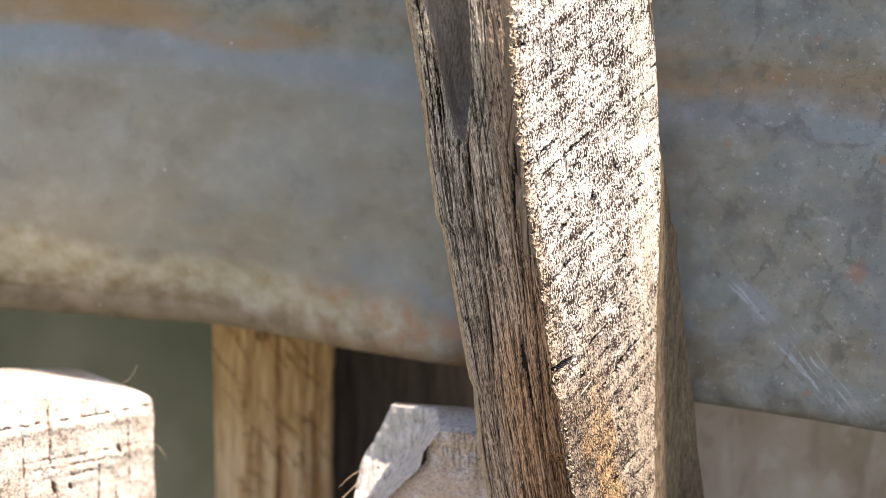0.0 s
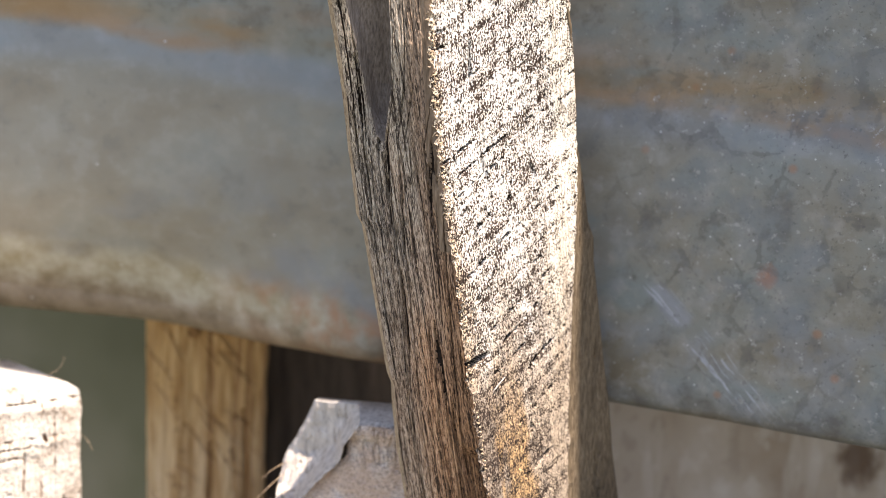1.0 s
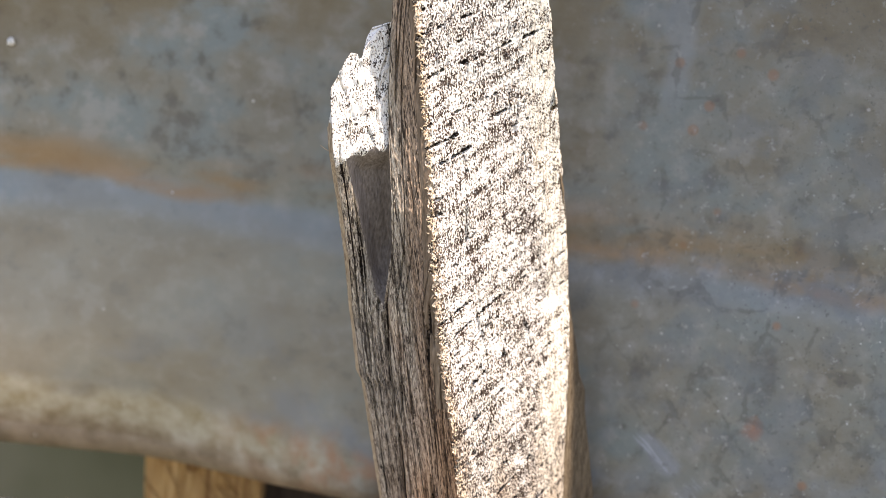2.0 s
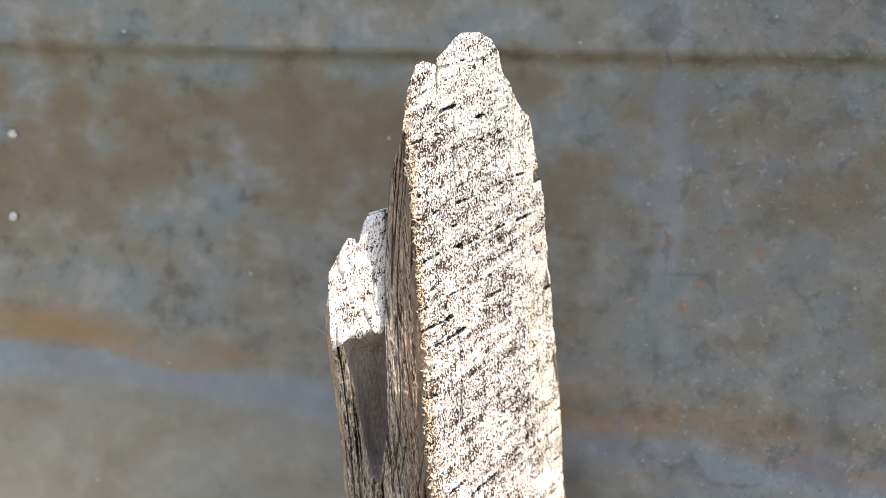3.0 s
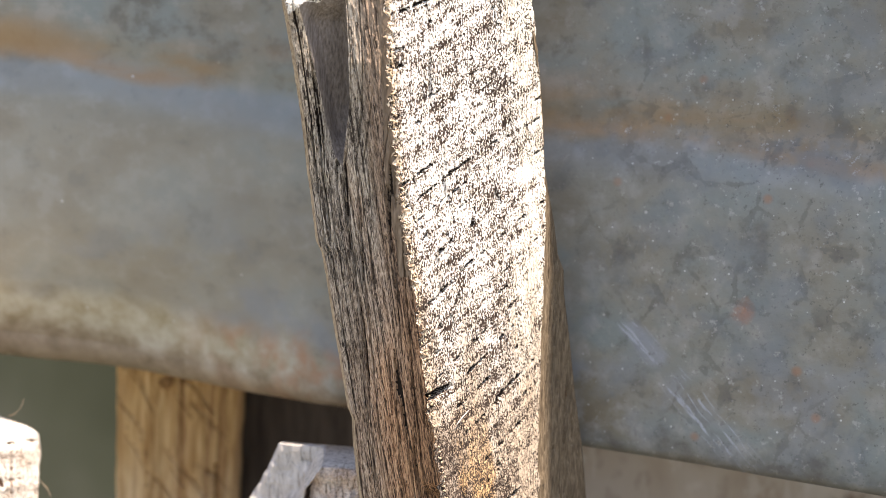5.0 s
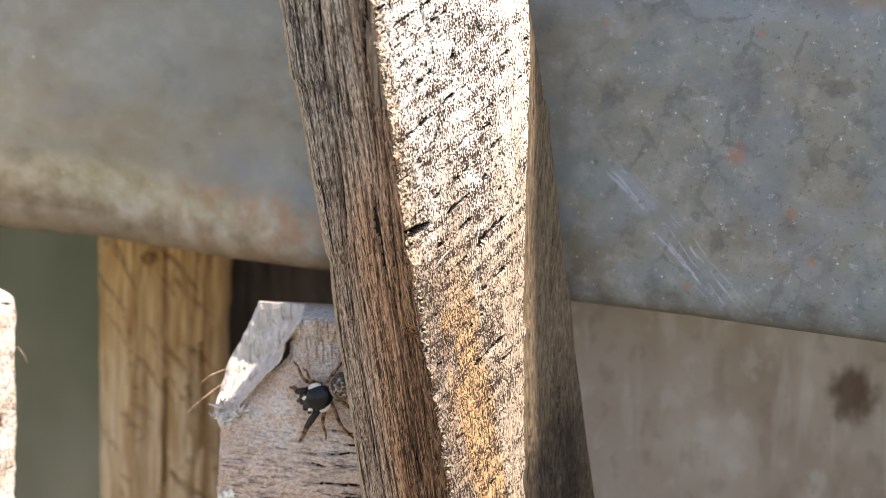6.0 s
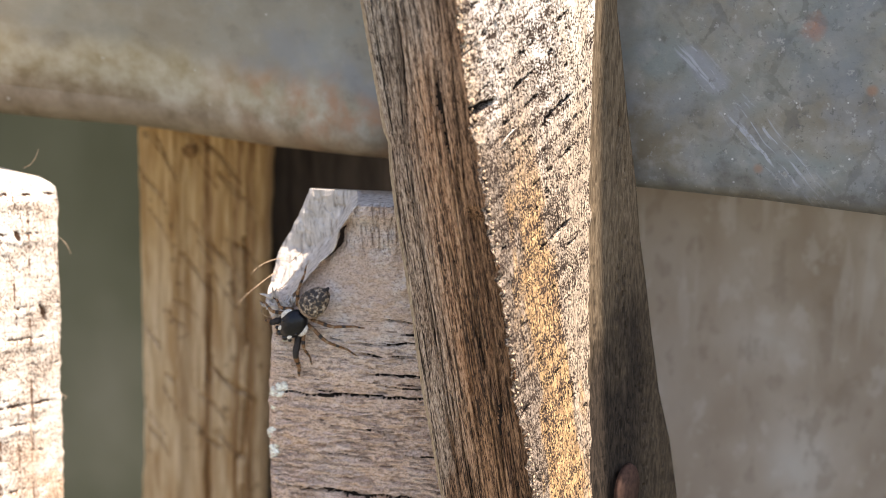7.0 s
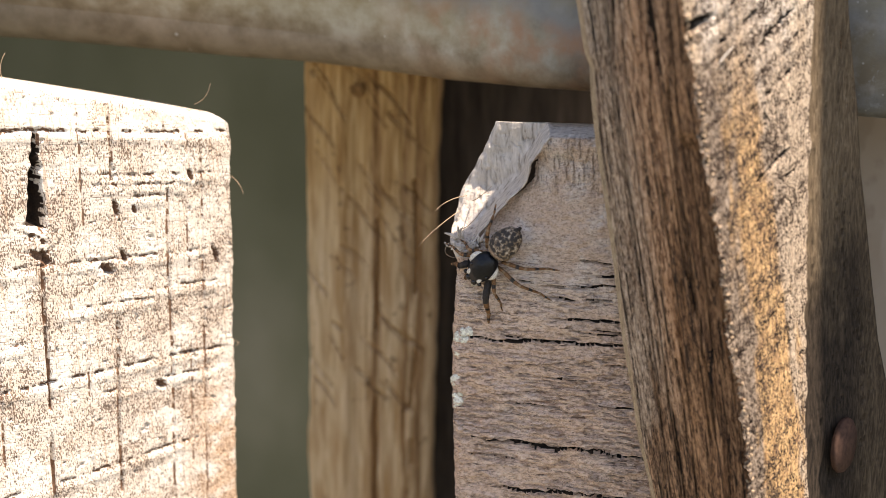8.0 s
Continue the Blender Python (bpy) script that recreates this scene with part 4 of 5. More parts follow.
    which[:, :22] = np.where(pale[:, :22], 2, 4)
    # crack shade of the back layer, set as colour
    for f, mask in dark_mask2.items():
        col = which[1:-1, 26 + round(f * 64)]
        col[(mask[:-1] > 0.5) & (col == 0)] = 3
    me.polygons.foreach_set("material_index", which.ravel())
    part("back_layer", me, [SIDE, SCOOP, SAWN, PIT, LITRIM], s)
    nail(s)


def nail(parent):
    bm = bmesh.new()
    bmesh.ops.create_cone(bm, cap_ends=True, segments=28, radius1=2.6 * MM, radius2=2.3 * MM, depth=0.8 * MM)
    bmesh.ops.bevel(bm, geom=[e for e in bm.edges if len(e.link_faces) == 2 and e.calc_face_angle(0) > 0.8], offset=0.25 * MM, segments=2, affect="EDGES")
    bm.transform(Matrix.Translation(mm((13.35, 9.0, -38.0))) @ Vector((0.88, -0.47, 0.02)).to_track_quat("Z", "Y").to_matrix().to_4x4())
    part("nail", bm, RUST, parent, "rusty flat nail head")


stake()


# ---- grey picket ----
def grey_picket():
    p = thing("grey_picket", "weathered grey wooden picket with cross cracks and a chipped top corner", "fence picket")
    zs = rows_up(-52, 0.07, top=-10.75)
    us = np.linspace(0, 1, 190)
    U, Z = np.meshgrid(us, zs)
    left = np.interp(Z, [-425, -47, -36, -30, -26, -23, -20.5, -17.4, -13.8, -11.3, -10.5], [-26, -22.4, -22.3, -22.1, -21.7, -21.4, -22.3, -21.5, -19.4, -18.3, -17.9])
    left = left + 0.25 * (fbm(Z / 0.9, Z * 0, 3, 71) - 0.5)
    X = left + (-2.0 - left) * U
    front = 14.2 - 0.2 * (X + 20.8)
    # torn corner: a facet beyond a slanting lip, with a ledge at its foot
    lip = -19.0 + 0.69 * (Z + 20.4) + 1.5 * (fbm(Z / 2.6, Z * 0, 3, 74) - 0.5)
    r = lip - X
    foot = Z + 0.9 * fbm(X / 0.9, Z / 3, 3, 72)
    ledge = (3.9 * smooth(-20.8, -19.7, foot) + 0.6 * np.clip(foot + 19.7, 0, 3.2)) * smooth(-0.1, 0.7, r)
    bevel = 14.2 - 0.2 * (lip + 20.8) + 0.22 * np.maximum(r, 0) + ledge
    bevel = bevel + (0.25 + 0.3 * smooth(-16.5, -14.5, Z)) * (fbm(X / 1.8 + Z / 3, Z / 5 - X / 2, 4, 73) - 0.5) - 0.65 * np.exp(-((r - 0.3) / 0.65) ** 2) * smooth(-11.5, -14.5, Z) * smooth(-18.5, -16.0, Z)
    hollow = 1.6 * np.exp(-np.clip(-r - 0.3, 0, 9) / 2.6) * smooth(-24, -19, Z) * smooth(-11.4, -13.5, Z)
    on_bevel = smooth(-0.5, 0.05, r)
    on_face = 1 - on_bevel
    Y = (front + hollow) * on_face + bevel * on_bevel
    # the flat top falls back
    topline = -10.95 - 0.2 * smooth(-10, -4, X)
    Y = np.maximum(Y, front + np.clip(Z - topline, 0, 9) * 5.0)
    # crack faces whose shade is put into the colour
    dark_mask = np.zeros_like(Y)
    crackz = [(-30.3, 1.0, 0.55), (-40.2, 1.0, 0.6), (-28.1, 0.5, 0.4), (-24.6, 0.45, 0.35), (-23.7, 0.35, 0.3), (-45.5, 0.8, 0.4)]
    for zc, reach, deep in crackz:
        line = zc + 0.09 * np.sin(0.9 * X + zc) + 0.05 * np.sin(2.3 * X + 2 * zc) + 0.03 * (X + 20)
        run = smooth(1 - reach - 0.05, 1 - reach + 0.12, U) * on_face
        wide = (0.05 + 0.10 * vnoise(X / 3.5, X * 0 + zc, 76) * (0.5 + deep)) * (0.35 + 0.65 * run)
        line = line + 0.5 * (fbm(X / 3.2, X * 0 + zc, 3, 75) - 0.5) - 0.5 * smooth(-14, -4, X) * (zc == -40.2) - 0.5 * smooth(-19.5, -19.0, X) * (zc == -40.2)
        Y += deep * 3.0 * np.exp(-((Z - line) / wide) ** 4) * run
        dark_mask = np.maximum(dark_mask, (np.abs(Z - line + 0.03) < wide * 1.1 + 0.02) * run)
    rng = random.Random(17)
    for k in range(26):
        zc, xa, long, wide = rng.uniform(-51, -22), rng.uniform(-22, -6), rng.uniform(1.2, 5.5), rng.uniform(0.04, 0.075)
        if zc > -27:
            xa, long = rng.uniform(-16, -9), long * 0.5
        line = zc + 0.45 * (fbm(X / 3.0, X * 0 + k, 3, 82) - 0.5) - 0.03 * (X - xa)
        run = smooth(xa - 0.4, xa + 0.2, X) * smooth(xa + long + 0.4, xa + long - 0.2, X) * on_face * (0.4 + 0.6 * vnoise(X / 1.8, X * 0 + k, 85))
        Y += 0.9 * np.exp(-((Z - line) / (wide * 1.4)) ** 4) * run - 0.16 * np.exp(-((Z - line - 0.22) / 0.16) ** 2) * run
        dark_mask = np.maximum(dark_mask, (np.abs(Z - line + 0.03) < wide * 1.6 * run) * (run > 0.35))
    small = smooth(0.64, 0.70, fbm(X / 1.3 + Z / 3, Z / 0.16, 3, 77) + 0.35 * (fbm(X / 4, Z / 3, 2, 80) - 0.5)) * smooth(-20, -30, Z)
    flakes = smooth(0.52, 0.60, fbm(X / 3.2, Z / 0.7, 3, 78)) * smooth(-27, -33, Z)
    Y += (0.40 * small - 0.30 * flakes) * on_face + 0.20 * (fbm(X / 2.0, Z / 0.6, 4, 79) - 0.5) + 0.30 * (1 - 0.7 * on_bevel) * (fbm(X / 0.5, Z / 0.32, 4, 81, 0.6) - 0.5) + 0.7 * (fbm(X / 2.8 + Z / 5, Z / 1.5 - X / 6, 3, 86) - 0.5) * on_face
    Y += 0.5 * smooth(0.04, 0.0, U) ** 2 + 0.22 * smooth(0.55, 0.66, fbm(X / 0.22 + Z / 9, Z / 1.6, 3, 83)) * smooth(-17.5, -14, Z) * on_face
    Y += 0.15 * smooth(0.93, 1.0, crease(X / 1.2 + Z / 7, Z / 4, 84)) * on_bevel
    me = slab("picket_body", np.stack([X, Y, Z], -1), (0.3, 0, -0.3), lambda x: 22.0 - 0.2 * (x + 20.8))
    which = np.ones(len(me.polygons), int)
    # shadowed groove beside the lip, painted as a dark line
    lip_shade = (r < -0.12) & (r > -0.45 - 0.5 * (fbm(Z / 0.8, X / 0.8, 2, 87) - 0.4)) & (Z < -13.2) & (Z > -20.2) & (fbm(Z / 1.3, Z * 0, 2, 88) > 0.40)
    grid = np.where((dark_mask > 0.5) | lip_shade, 2, np.where(((r > -0.1) & (Z > -22.5)) | (Z > topline), 1, 0))
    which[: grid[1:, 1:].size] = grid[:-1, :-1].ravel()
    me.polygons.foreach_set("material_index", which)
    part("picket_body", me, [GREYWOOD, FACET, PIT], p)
    return p


# ---- sunlit picket ----
def pale_picket():
    p = thing("pale_picket", "sun-bleached pale wooden picket with saw marks and a rounded top corner", "fence picket")
    zs = rows_up(-60, 0.11, top=0.0)
    us = np.linspace(-44, 0, 380)
    W, Z = np.meshgrid(us, zs)
    # rounded corner at the end of the top edge
    drop = np.where(W > -2.4, 2.4 - np.sqrt(np.clip(5.76 - (W + 2.4) ** 2, 0, 5.76)), 0)
    Z = Z - drop * smooth(-25, 0, Z)
    h = 0.07 * (fbm(W / 0.25, Z / 0.40, 4, 91, 0.62) - 0.5) + 0.05 * (fbm(W / 2.4, Z / 1.2, 3, 92) - 0.5)
    q = Z - 0.125 * W + 0.5 * (fbm(W / 9, Z / 9, 2, 93) - 0.5)
    dark_mask = np.zeros_like(h)
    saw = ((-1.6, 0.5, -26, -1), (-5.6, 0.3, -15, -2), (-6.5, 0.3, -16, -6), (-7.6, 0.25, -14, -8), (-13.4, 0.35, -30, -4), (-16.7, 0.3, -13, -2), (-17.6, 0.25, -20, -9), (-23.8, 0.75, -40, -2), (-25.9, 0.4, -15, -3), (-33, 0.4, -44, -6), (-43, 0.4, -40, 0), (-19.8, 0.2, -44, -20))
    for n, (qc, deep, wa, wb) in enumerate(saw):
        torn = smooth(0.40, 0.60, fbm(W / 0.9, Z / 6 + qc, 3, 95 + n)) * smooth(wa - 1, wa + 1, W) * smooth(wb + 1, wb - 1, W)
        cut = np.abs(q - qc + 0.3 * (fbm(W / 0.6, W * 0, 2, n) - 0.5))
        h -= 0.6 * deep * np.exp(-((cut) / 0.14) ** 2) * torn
        dark_mask = np.maximum(dark_mask, (cut + 0.45 * (fbm(W / 0.25, Z / 0.2, 2, 94) - 0.5) < 0.02 + 0.17 * deep) * torn)
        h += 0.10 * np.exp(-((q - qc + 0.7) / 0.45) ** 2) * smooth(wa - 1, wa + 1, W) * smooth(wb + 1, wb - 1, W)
    for wc, zc, ra, rb, deep in ((-13.4, -10.3, 0.3, 0.8, 0.8), (-12.7, -14.8, 0.35, 0.7, 1.0), (-14.3, -16.2, 0.8, 0.45, 1.0), (-2.5, -14.3, 0.25, 0.8, 0.9), (-5.2, -6.5, 0.25, 0.6, 0.7), (-20.5, -15.4, 0.3, 0.5, 0.8), (-11.4, -10.4, 0.2, 0.5, 0.6), (-9.0, -27.5, 0.5, 0.4, 0.9), (-27, -22, 0.4, 0.6, 0.9)):
        d = np.hypot((W - wc + 0.3 * (Z - zc)) / ra, (Z - zc) / rb) + 1.2 * (fbm(W / 0.4, Z / 0.4, 2, 104) - 0.5)
        h -= deep * smooth(1.2, 0.5, d)
        dark_mask = np.maximum(dark_mask, d < 0.85)
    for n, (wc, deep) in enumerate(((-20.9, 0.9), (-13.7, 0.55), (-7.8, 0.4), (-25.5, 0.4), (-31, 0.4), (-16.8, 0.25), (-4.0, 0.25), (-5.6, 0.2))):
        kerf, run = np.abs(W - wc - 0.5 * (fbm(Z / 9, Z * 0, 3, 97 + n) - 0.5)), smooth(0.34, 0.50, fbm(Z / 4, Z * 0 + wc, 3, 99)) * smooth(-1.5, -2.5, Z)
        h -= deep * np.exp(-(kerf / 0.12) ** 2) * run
        dark_mask = np.maximum(dark_mask, (kerf + 0.2 * (fbm(W / 0.2, Z / 0.5, 2, 96) - 0.5) < 0.004 + 0.08 * deep) * run)
    h -= 2.4 * np.exp(-((W + 21.4 - 0.5 * vnoise(Z / 0.7, Z * 0, 98)) / (0.12 + 0.08 * np.clip(-4 - Z, 0, 9))) ** 4) * smooth(-13.2, -12.2, Z) * smooth(-4.0, -5.5, Z)
    h -= 0.5 * smooth(0.5, 0.62, fbm(W / 0.5, Z / 0.5, 3, 105)) * np.exp(-((W + 21.2) / 0.9) ** 2) * smooth(-17, -15, Z) * smooth(-12, -13, Z)
    h -= 0.3 * smooth(0.80, 0.85, fbm(W / 0.7, Z / 0.5, 3, 101)) + 0.05 * smooth(0.60, 0.68, fbm(W / 0.24, Z / 0.5, 3, 102) + 0.3 * (fbm(W / 3, Z / 3, 2, 106) - 0.5))
    edge = (0.5 * (fbm(Z / 0.8, Z * 0, 3, 103) - 0.5) + 0.6 * (fbm(Z / 5, Z * 0, 2, 108) - 0.5)) * smooth(-1.2, 0, W)
    h -= 0.8 * smooth(-0.8, 0.0, W) ** 2 + 0.5 * smooth(-4.0, 0.0, Z) + 1.0 * smooth(-0.9, 0.0, Z) ** 2
    hole = (np.abs(W + 21.4 - 0.5 * vnoise(Z / 0.7, Z * 0, 98)) + 0.5 * (fbm(W / 0.3, Z / 0.5, 2, 107) - 0.5) < 0.10 + 0.08 * np.clip(-4 - Z, 0, 9)) & (Z < -4.4) & (Z > -12.8)
    rot = (fbm(W / 0.5, Z / 0.5, 3, 105) > 0.54) & (np.abs(W + 21.2) < 0.9) & (Z < -12.3) & (Z > -16.5)
    local = np.stack([W + edge, -h, Z], -1)
    ang, lean, slope = radians(49), radians(-4.3), radians(-11.7)
    lean_m = np.array([[math.cos(lean), 0, -math.sin(lean)], [0, 1, 0], [math.sin(lean), 0, math.cos(lean)]])
    local[:, :, 2] += local[:, :, 0] * math.tan(slope) * smooth(-60, 0, local[:, :, 2])
    turn_m = np.array([[math.cos(ang), -math.sin(ang), 0], [math.sin(ang), math.cos(ang), 0], [0, 0, 1]])
    local = local @ lean_m.T @ turn_m.T + np.array([-44.95, 25.05, -11.0])
    me = slab("picket_body", local, tuple(turn_m @ np.array([-0.3, 11.0, 0.0])))
    which = np.zeros(len(me.polygons), int)
    # hole and saw cuts carry their shade as colour; rot is brown itself
    grid = np.where(hole, 2, np.where((dark_mask > 0.5) | rot, 1, 0))
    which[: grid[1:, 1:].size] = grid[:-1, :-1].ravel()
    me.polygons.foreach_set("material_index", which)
    part("picket_body", me, [PALEWOOD, SAWDARK, PIT], p)
    return p


# ---- ochre batten, shaded-gap board, grey board, added shading plank ----
def board(name, label, category, x0, x1, lean, y, top, mat, thick=10.0, nx=50, rough=0.4):
    p = thing(name, label, category)
    zs = rows_up(-75, 0.8, top=top)
    U, Z = np.meshgrid(np.linspace(0, 1, nx), zs)
    X = x0 + (x1 - x0) * U + lean * (Z - top)
    Y = y + rough * (fbm(X / 2.5, Z / 18, 4, int(abs(x0))) - 0.5) * 2 + rough * 1.5 * smooth(0.06, 0, U) + rough * 1.5 * smooth(0.94, 1, U)
    part("board", slab("board", np.stack([X, Y, Z], -1), (0, thick, 0)), mat, p)
    return p


def ochre_batten():
    """A batten with wavy edges, ridged along its length and scratched aslant."""
    p = thing("ochre_batten", "yellow-brown ochre wooden batten with slanting scratches behind the metal rail", "wooden batten")
    rng = random.Random(21)
    U, Z = np.meshgrid(np.linspace(0, 1, 150), rows_up(-75, 0.22, top=4))
    west = -44.0 + 0.8 * (fbm(Z / 7, Z * 0, 3, 121) - 0.5)
    east = -28.3 + 1.1 * (fbm(Z / 6, Z * 0, 3, 122) - 0.5)
    X = west + (east - west) * U + 0.055 * (Z + 10)
    a = west + (east - west) * U
    Y = 50 + 1.6 * (2 * U - 1) ** 4 + 0.6 * (fbm(a / 1.2, Z / 22, 4, 123) - 0.5) - 0.7 * np.exp(-((a + 39.2) / 1.4) ** 2)
    dark_mask = np.zeros_like(Y)
    for k in range(34):
        ca, cz, half = rng.uniform(-43, -29), rng.uniform(-52, -9), rng.uniform(0.8, 3.2)
        slope = rng.uniform(-1.35, -0.85)
        along, off = (a - ca), (Z - cz) - slope * (a - ca) + 0.3 * np.sin(1.3 * (a - ca) + k)
        run = smooth(half, half * 0.7, np.abs(along))
        deep = rng.uniform(0.4, 1.0)
        Y += 0.5 * deep * np.exp(-(off / 0.3) ** 2) * run
        dark_mask = np.maximum(dark_mask, (np.abs(off) < 0.17 * deep) * run)
    for at in (-34.9, -30.4):
        gap = np.abs(a - at - 0.8 * (fbm(Z / 8, Z * 0 + at, 3, 125) - 0.5))
        torn = smooth(0.45, 0.55, fbm(Z / 5, Z * 0 + at, 2, 126))
        Y += 0.7 * np.exp(-(gap / 0.3) ** 2) * torn
        dark_mask = np.maximum(dark_mask, (gap < 0.16) * torn)
    me = slab("board", np.stack([X, Y, Z], -1), (-0.6, 10.0, 0))
    which = np.zeros(len(me.polygons), int)
    which[: dark_mask[1:, 1:].size] = (dark_mask[:-1, :-1] > 0.5).ravel()
    me.polygons.foreach_set("material_index", which)
    part("board", me, [YELLOW, SCRATCH], p)
    return p


batten = ochre_batten()
# added board that fills the gap; its dark colour stands for shade
board("shaded_gap_board", "board added behind the fence, the gap's shade in its dark colour", "wooden board", -34, 8, 0.03, 66, 30, GAPWOOD)
board("grey_board", "dim grey weathered board behind the stake", "wooden board", 2, 95, 0.02, 46, 20, CLOUDY, nx=120)


def batten_knot():
    bm = bmesh.new()
    bmesh.ops.create_uvsphere(bm, u_segments=24, v_segments=12, radius=1)
    for v in bm.verts:
        k = 0.75 + 0.6 * noise.noise(v.co * 1.7)
        v.co = Vector((v.co.x * 1.6 * k - 37.4, v.co.y * 0.4 + 49.75, v.co.z * 0.9 * k - 12.4)) * MM
    return bm


part("knot", batten_knot(), SCRATCH, batten, "dark knot")


def shade_plank():
    """Tall added plank beyond the view, shaped to shade the rail and the stake's far side."""
    p = thing("shade_plank", "unseen tall plank added to shade the rail and the stake", "wooden plank")
    # edge bent so its shadow falls only where wanted
    edge = [(-425, -6), (60, -3.5), (79, -2.2), (103, -0.2), (126, 1.9), (143, 3.6), (180, 4.6), (205, 4.8), (250, 4.6), (266, 2.0), (345, 1.5)]
    V, Z = np.meshgrid(np.linspace(0, 1, 12), np.linspace(-425, 345, 120))
    Y = curve_at(Z, edge) * (1 - V) + 50 * V
    X = 60 + 0.6 * (fbm(Y / 3, Z / 30, 3, 111) - 0.5)
    part("board", shell("board", np.stack([X, Y, Z], -1), (9, 0, 0)), FARWOOD, p)


shade_plank()


# ---- fibres, crust and splinters on the pickets ----
def tube(points, radii, sides=6, slots=None):
    """A bmesh tube along points (millimetres)."""
    bm = bmesh.new()
    pts = [Vector(p) for p in points]
    rings = []
    for k, p in enumerate(pts):
        d = (pts[min(k + 1, len(pts) - 1)] - pts[max(k - 1, 0)]).normalized()
        a = d.orthogonal().normalized()
        b = d.cross(a)
        r = radii[k] if isinstance(radii, (list, tuple)) else radii
        rings.append([bm.verts.new((p + (a * math.cos(t) + b * math.sin(t)) * r) * MM) for t in [2 * math.pi * i / sides for i in range(sides)]])
    for k in range(len(rings) - 1):
        for i in range(sides):
            f = bm.faces.new((rings[k][i], rings[k][(i + 1) % sides], rings[k + 1][(i + 1) % sides], rings[k + 1][i]))
            if slots:
                f.material_index = slots[k]
    bm.faces.new(rings[0][::-1])
    bm.faces.new(rings[-1])
    return bm


def bend(p0, p1, p2, n=14):
    """Points on a bow from p0 to p2, pulled to p1."""
    return [tuple((1 - t) ** 2 * a + 2 * t * (1 - t) * b + t * t * c for a, b, c in zip(p0, p1, p2)) for t in [k / (n - 1) for k in range(n)]]


FIBRE = plain("pale_fibre", (0.36, 0.26, 0.17), 0.7, 0.4)
CRUST = plain("white_lichen_crust", (0.80, 0.74, 0.63), 0.95, 0.25, depth=0.1)


FRAY = plain("frayed_edge_fibre", (0.55, 0.41, 0.27), 0.85, 0.2)
SPLASH = plain("white_splash", (0.66, 0.63, 0.56), 0.8, 0.2)


def lump(rng, centre, size, squash=(1, 0.5, 1)):
    bm = bmesh.new()
    bmesh.ops.create_icosphere(bm, subdivisions=3, radius=1)
    seed = rng.random() * 50
    for v in bm.verts:
        k = 1 + 0.7 * (noise.noise(v.co * 2.2 + Vector((seed, 0, 0))) + 0.5 * noise.noise(v.co * 6 + Vector((0, seed, 0))))
        v.co = Vector((v.co.x * squash[0], v.co.y * squash[1], v.co.z * squash[2])) * k * size * MM + Vector(mm(centre))
    return bm


def stake_details():
    """Frayed fibres along the sawn edge and a hair on the side of the stake; splashes on the rail."""
    rng = random.Random(9)
    owner, rail = bpy.data.objects["wooden_stake"], bpy.data.objects["metal_rail"]
    for k in range(260):
        z = -42 + 96 * (k + rng.random()) / 260
        x, y = float(curve_at(z, FLX)), 0.35 + 0.045 * max(0.0, z - 20)
        p0 = Vector((x + rng.uniform(0.0, 0.5), y + 0.25, z))
        reach = 1.0 if z > 14 else 0.55
        p2 = p0 + reach * Vector((rng.uniform(-0.5, -0.05), rng.uniform(-0.35, 0.0), rng.uniform(-0.45, 0.45)))
        mid = (p0 + p2) / 2 + Vector((0, -0.15, rng.uniform(-0.2, 0.2)))
        part("fibre", tube(bend(p0, mid, p2, 5), [0.09, 0.10, 0.08, 0.06, 0.02], 4), FRAY, owner)
    part("hair", tube(bend((-13.3, 1.6, 35.4), (-14.0, 1.2, 35.2), (-15.0, 1.0, 36.1)), 0.03, 5), FIBRE, owner, "fine pale hair")
    part("fibre", tube(bend((1.2, 2.1, -3.2), (1.7, 2.3, -2.5), (2.4, 2.9, -1.9), 6), [0.03, 0.05, 0.06, 0.06, 0.05, 0.02], 5), SPLASH, owner, "loose white fibre")
    for at, size in (((-52.2, 27.6, 54.0), 0.42), ((-52.3, 27.9, 44.6), 0.40)):
        part("splash", lump(rng, at, size, (1, 0.3, 1)), SPLASH, rail, "small white splash")


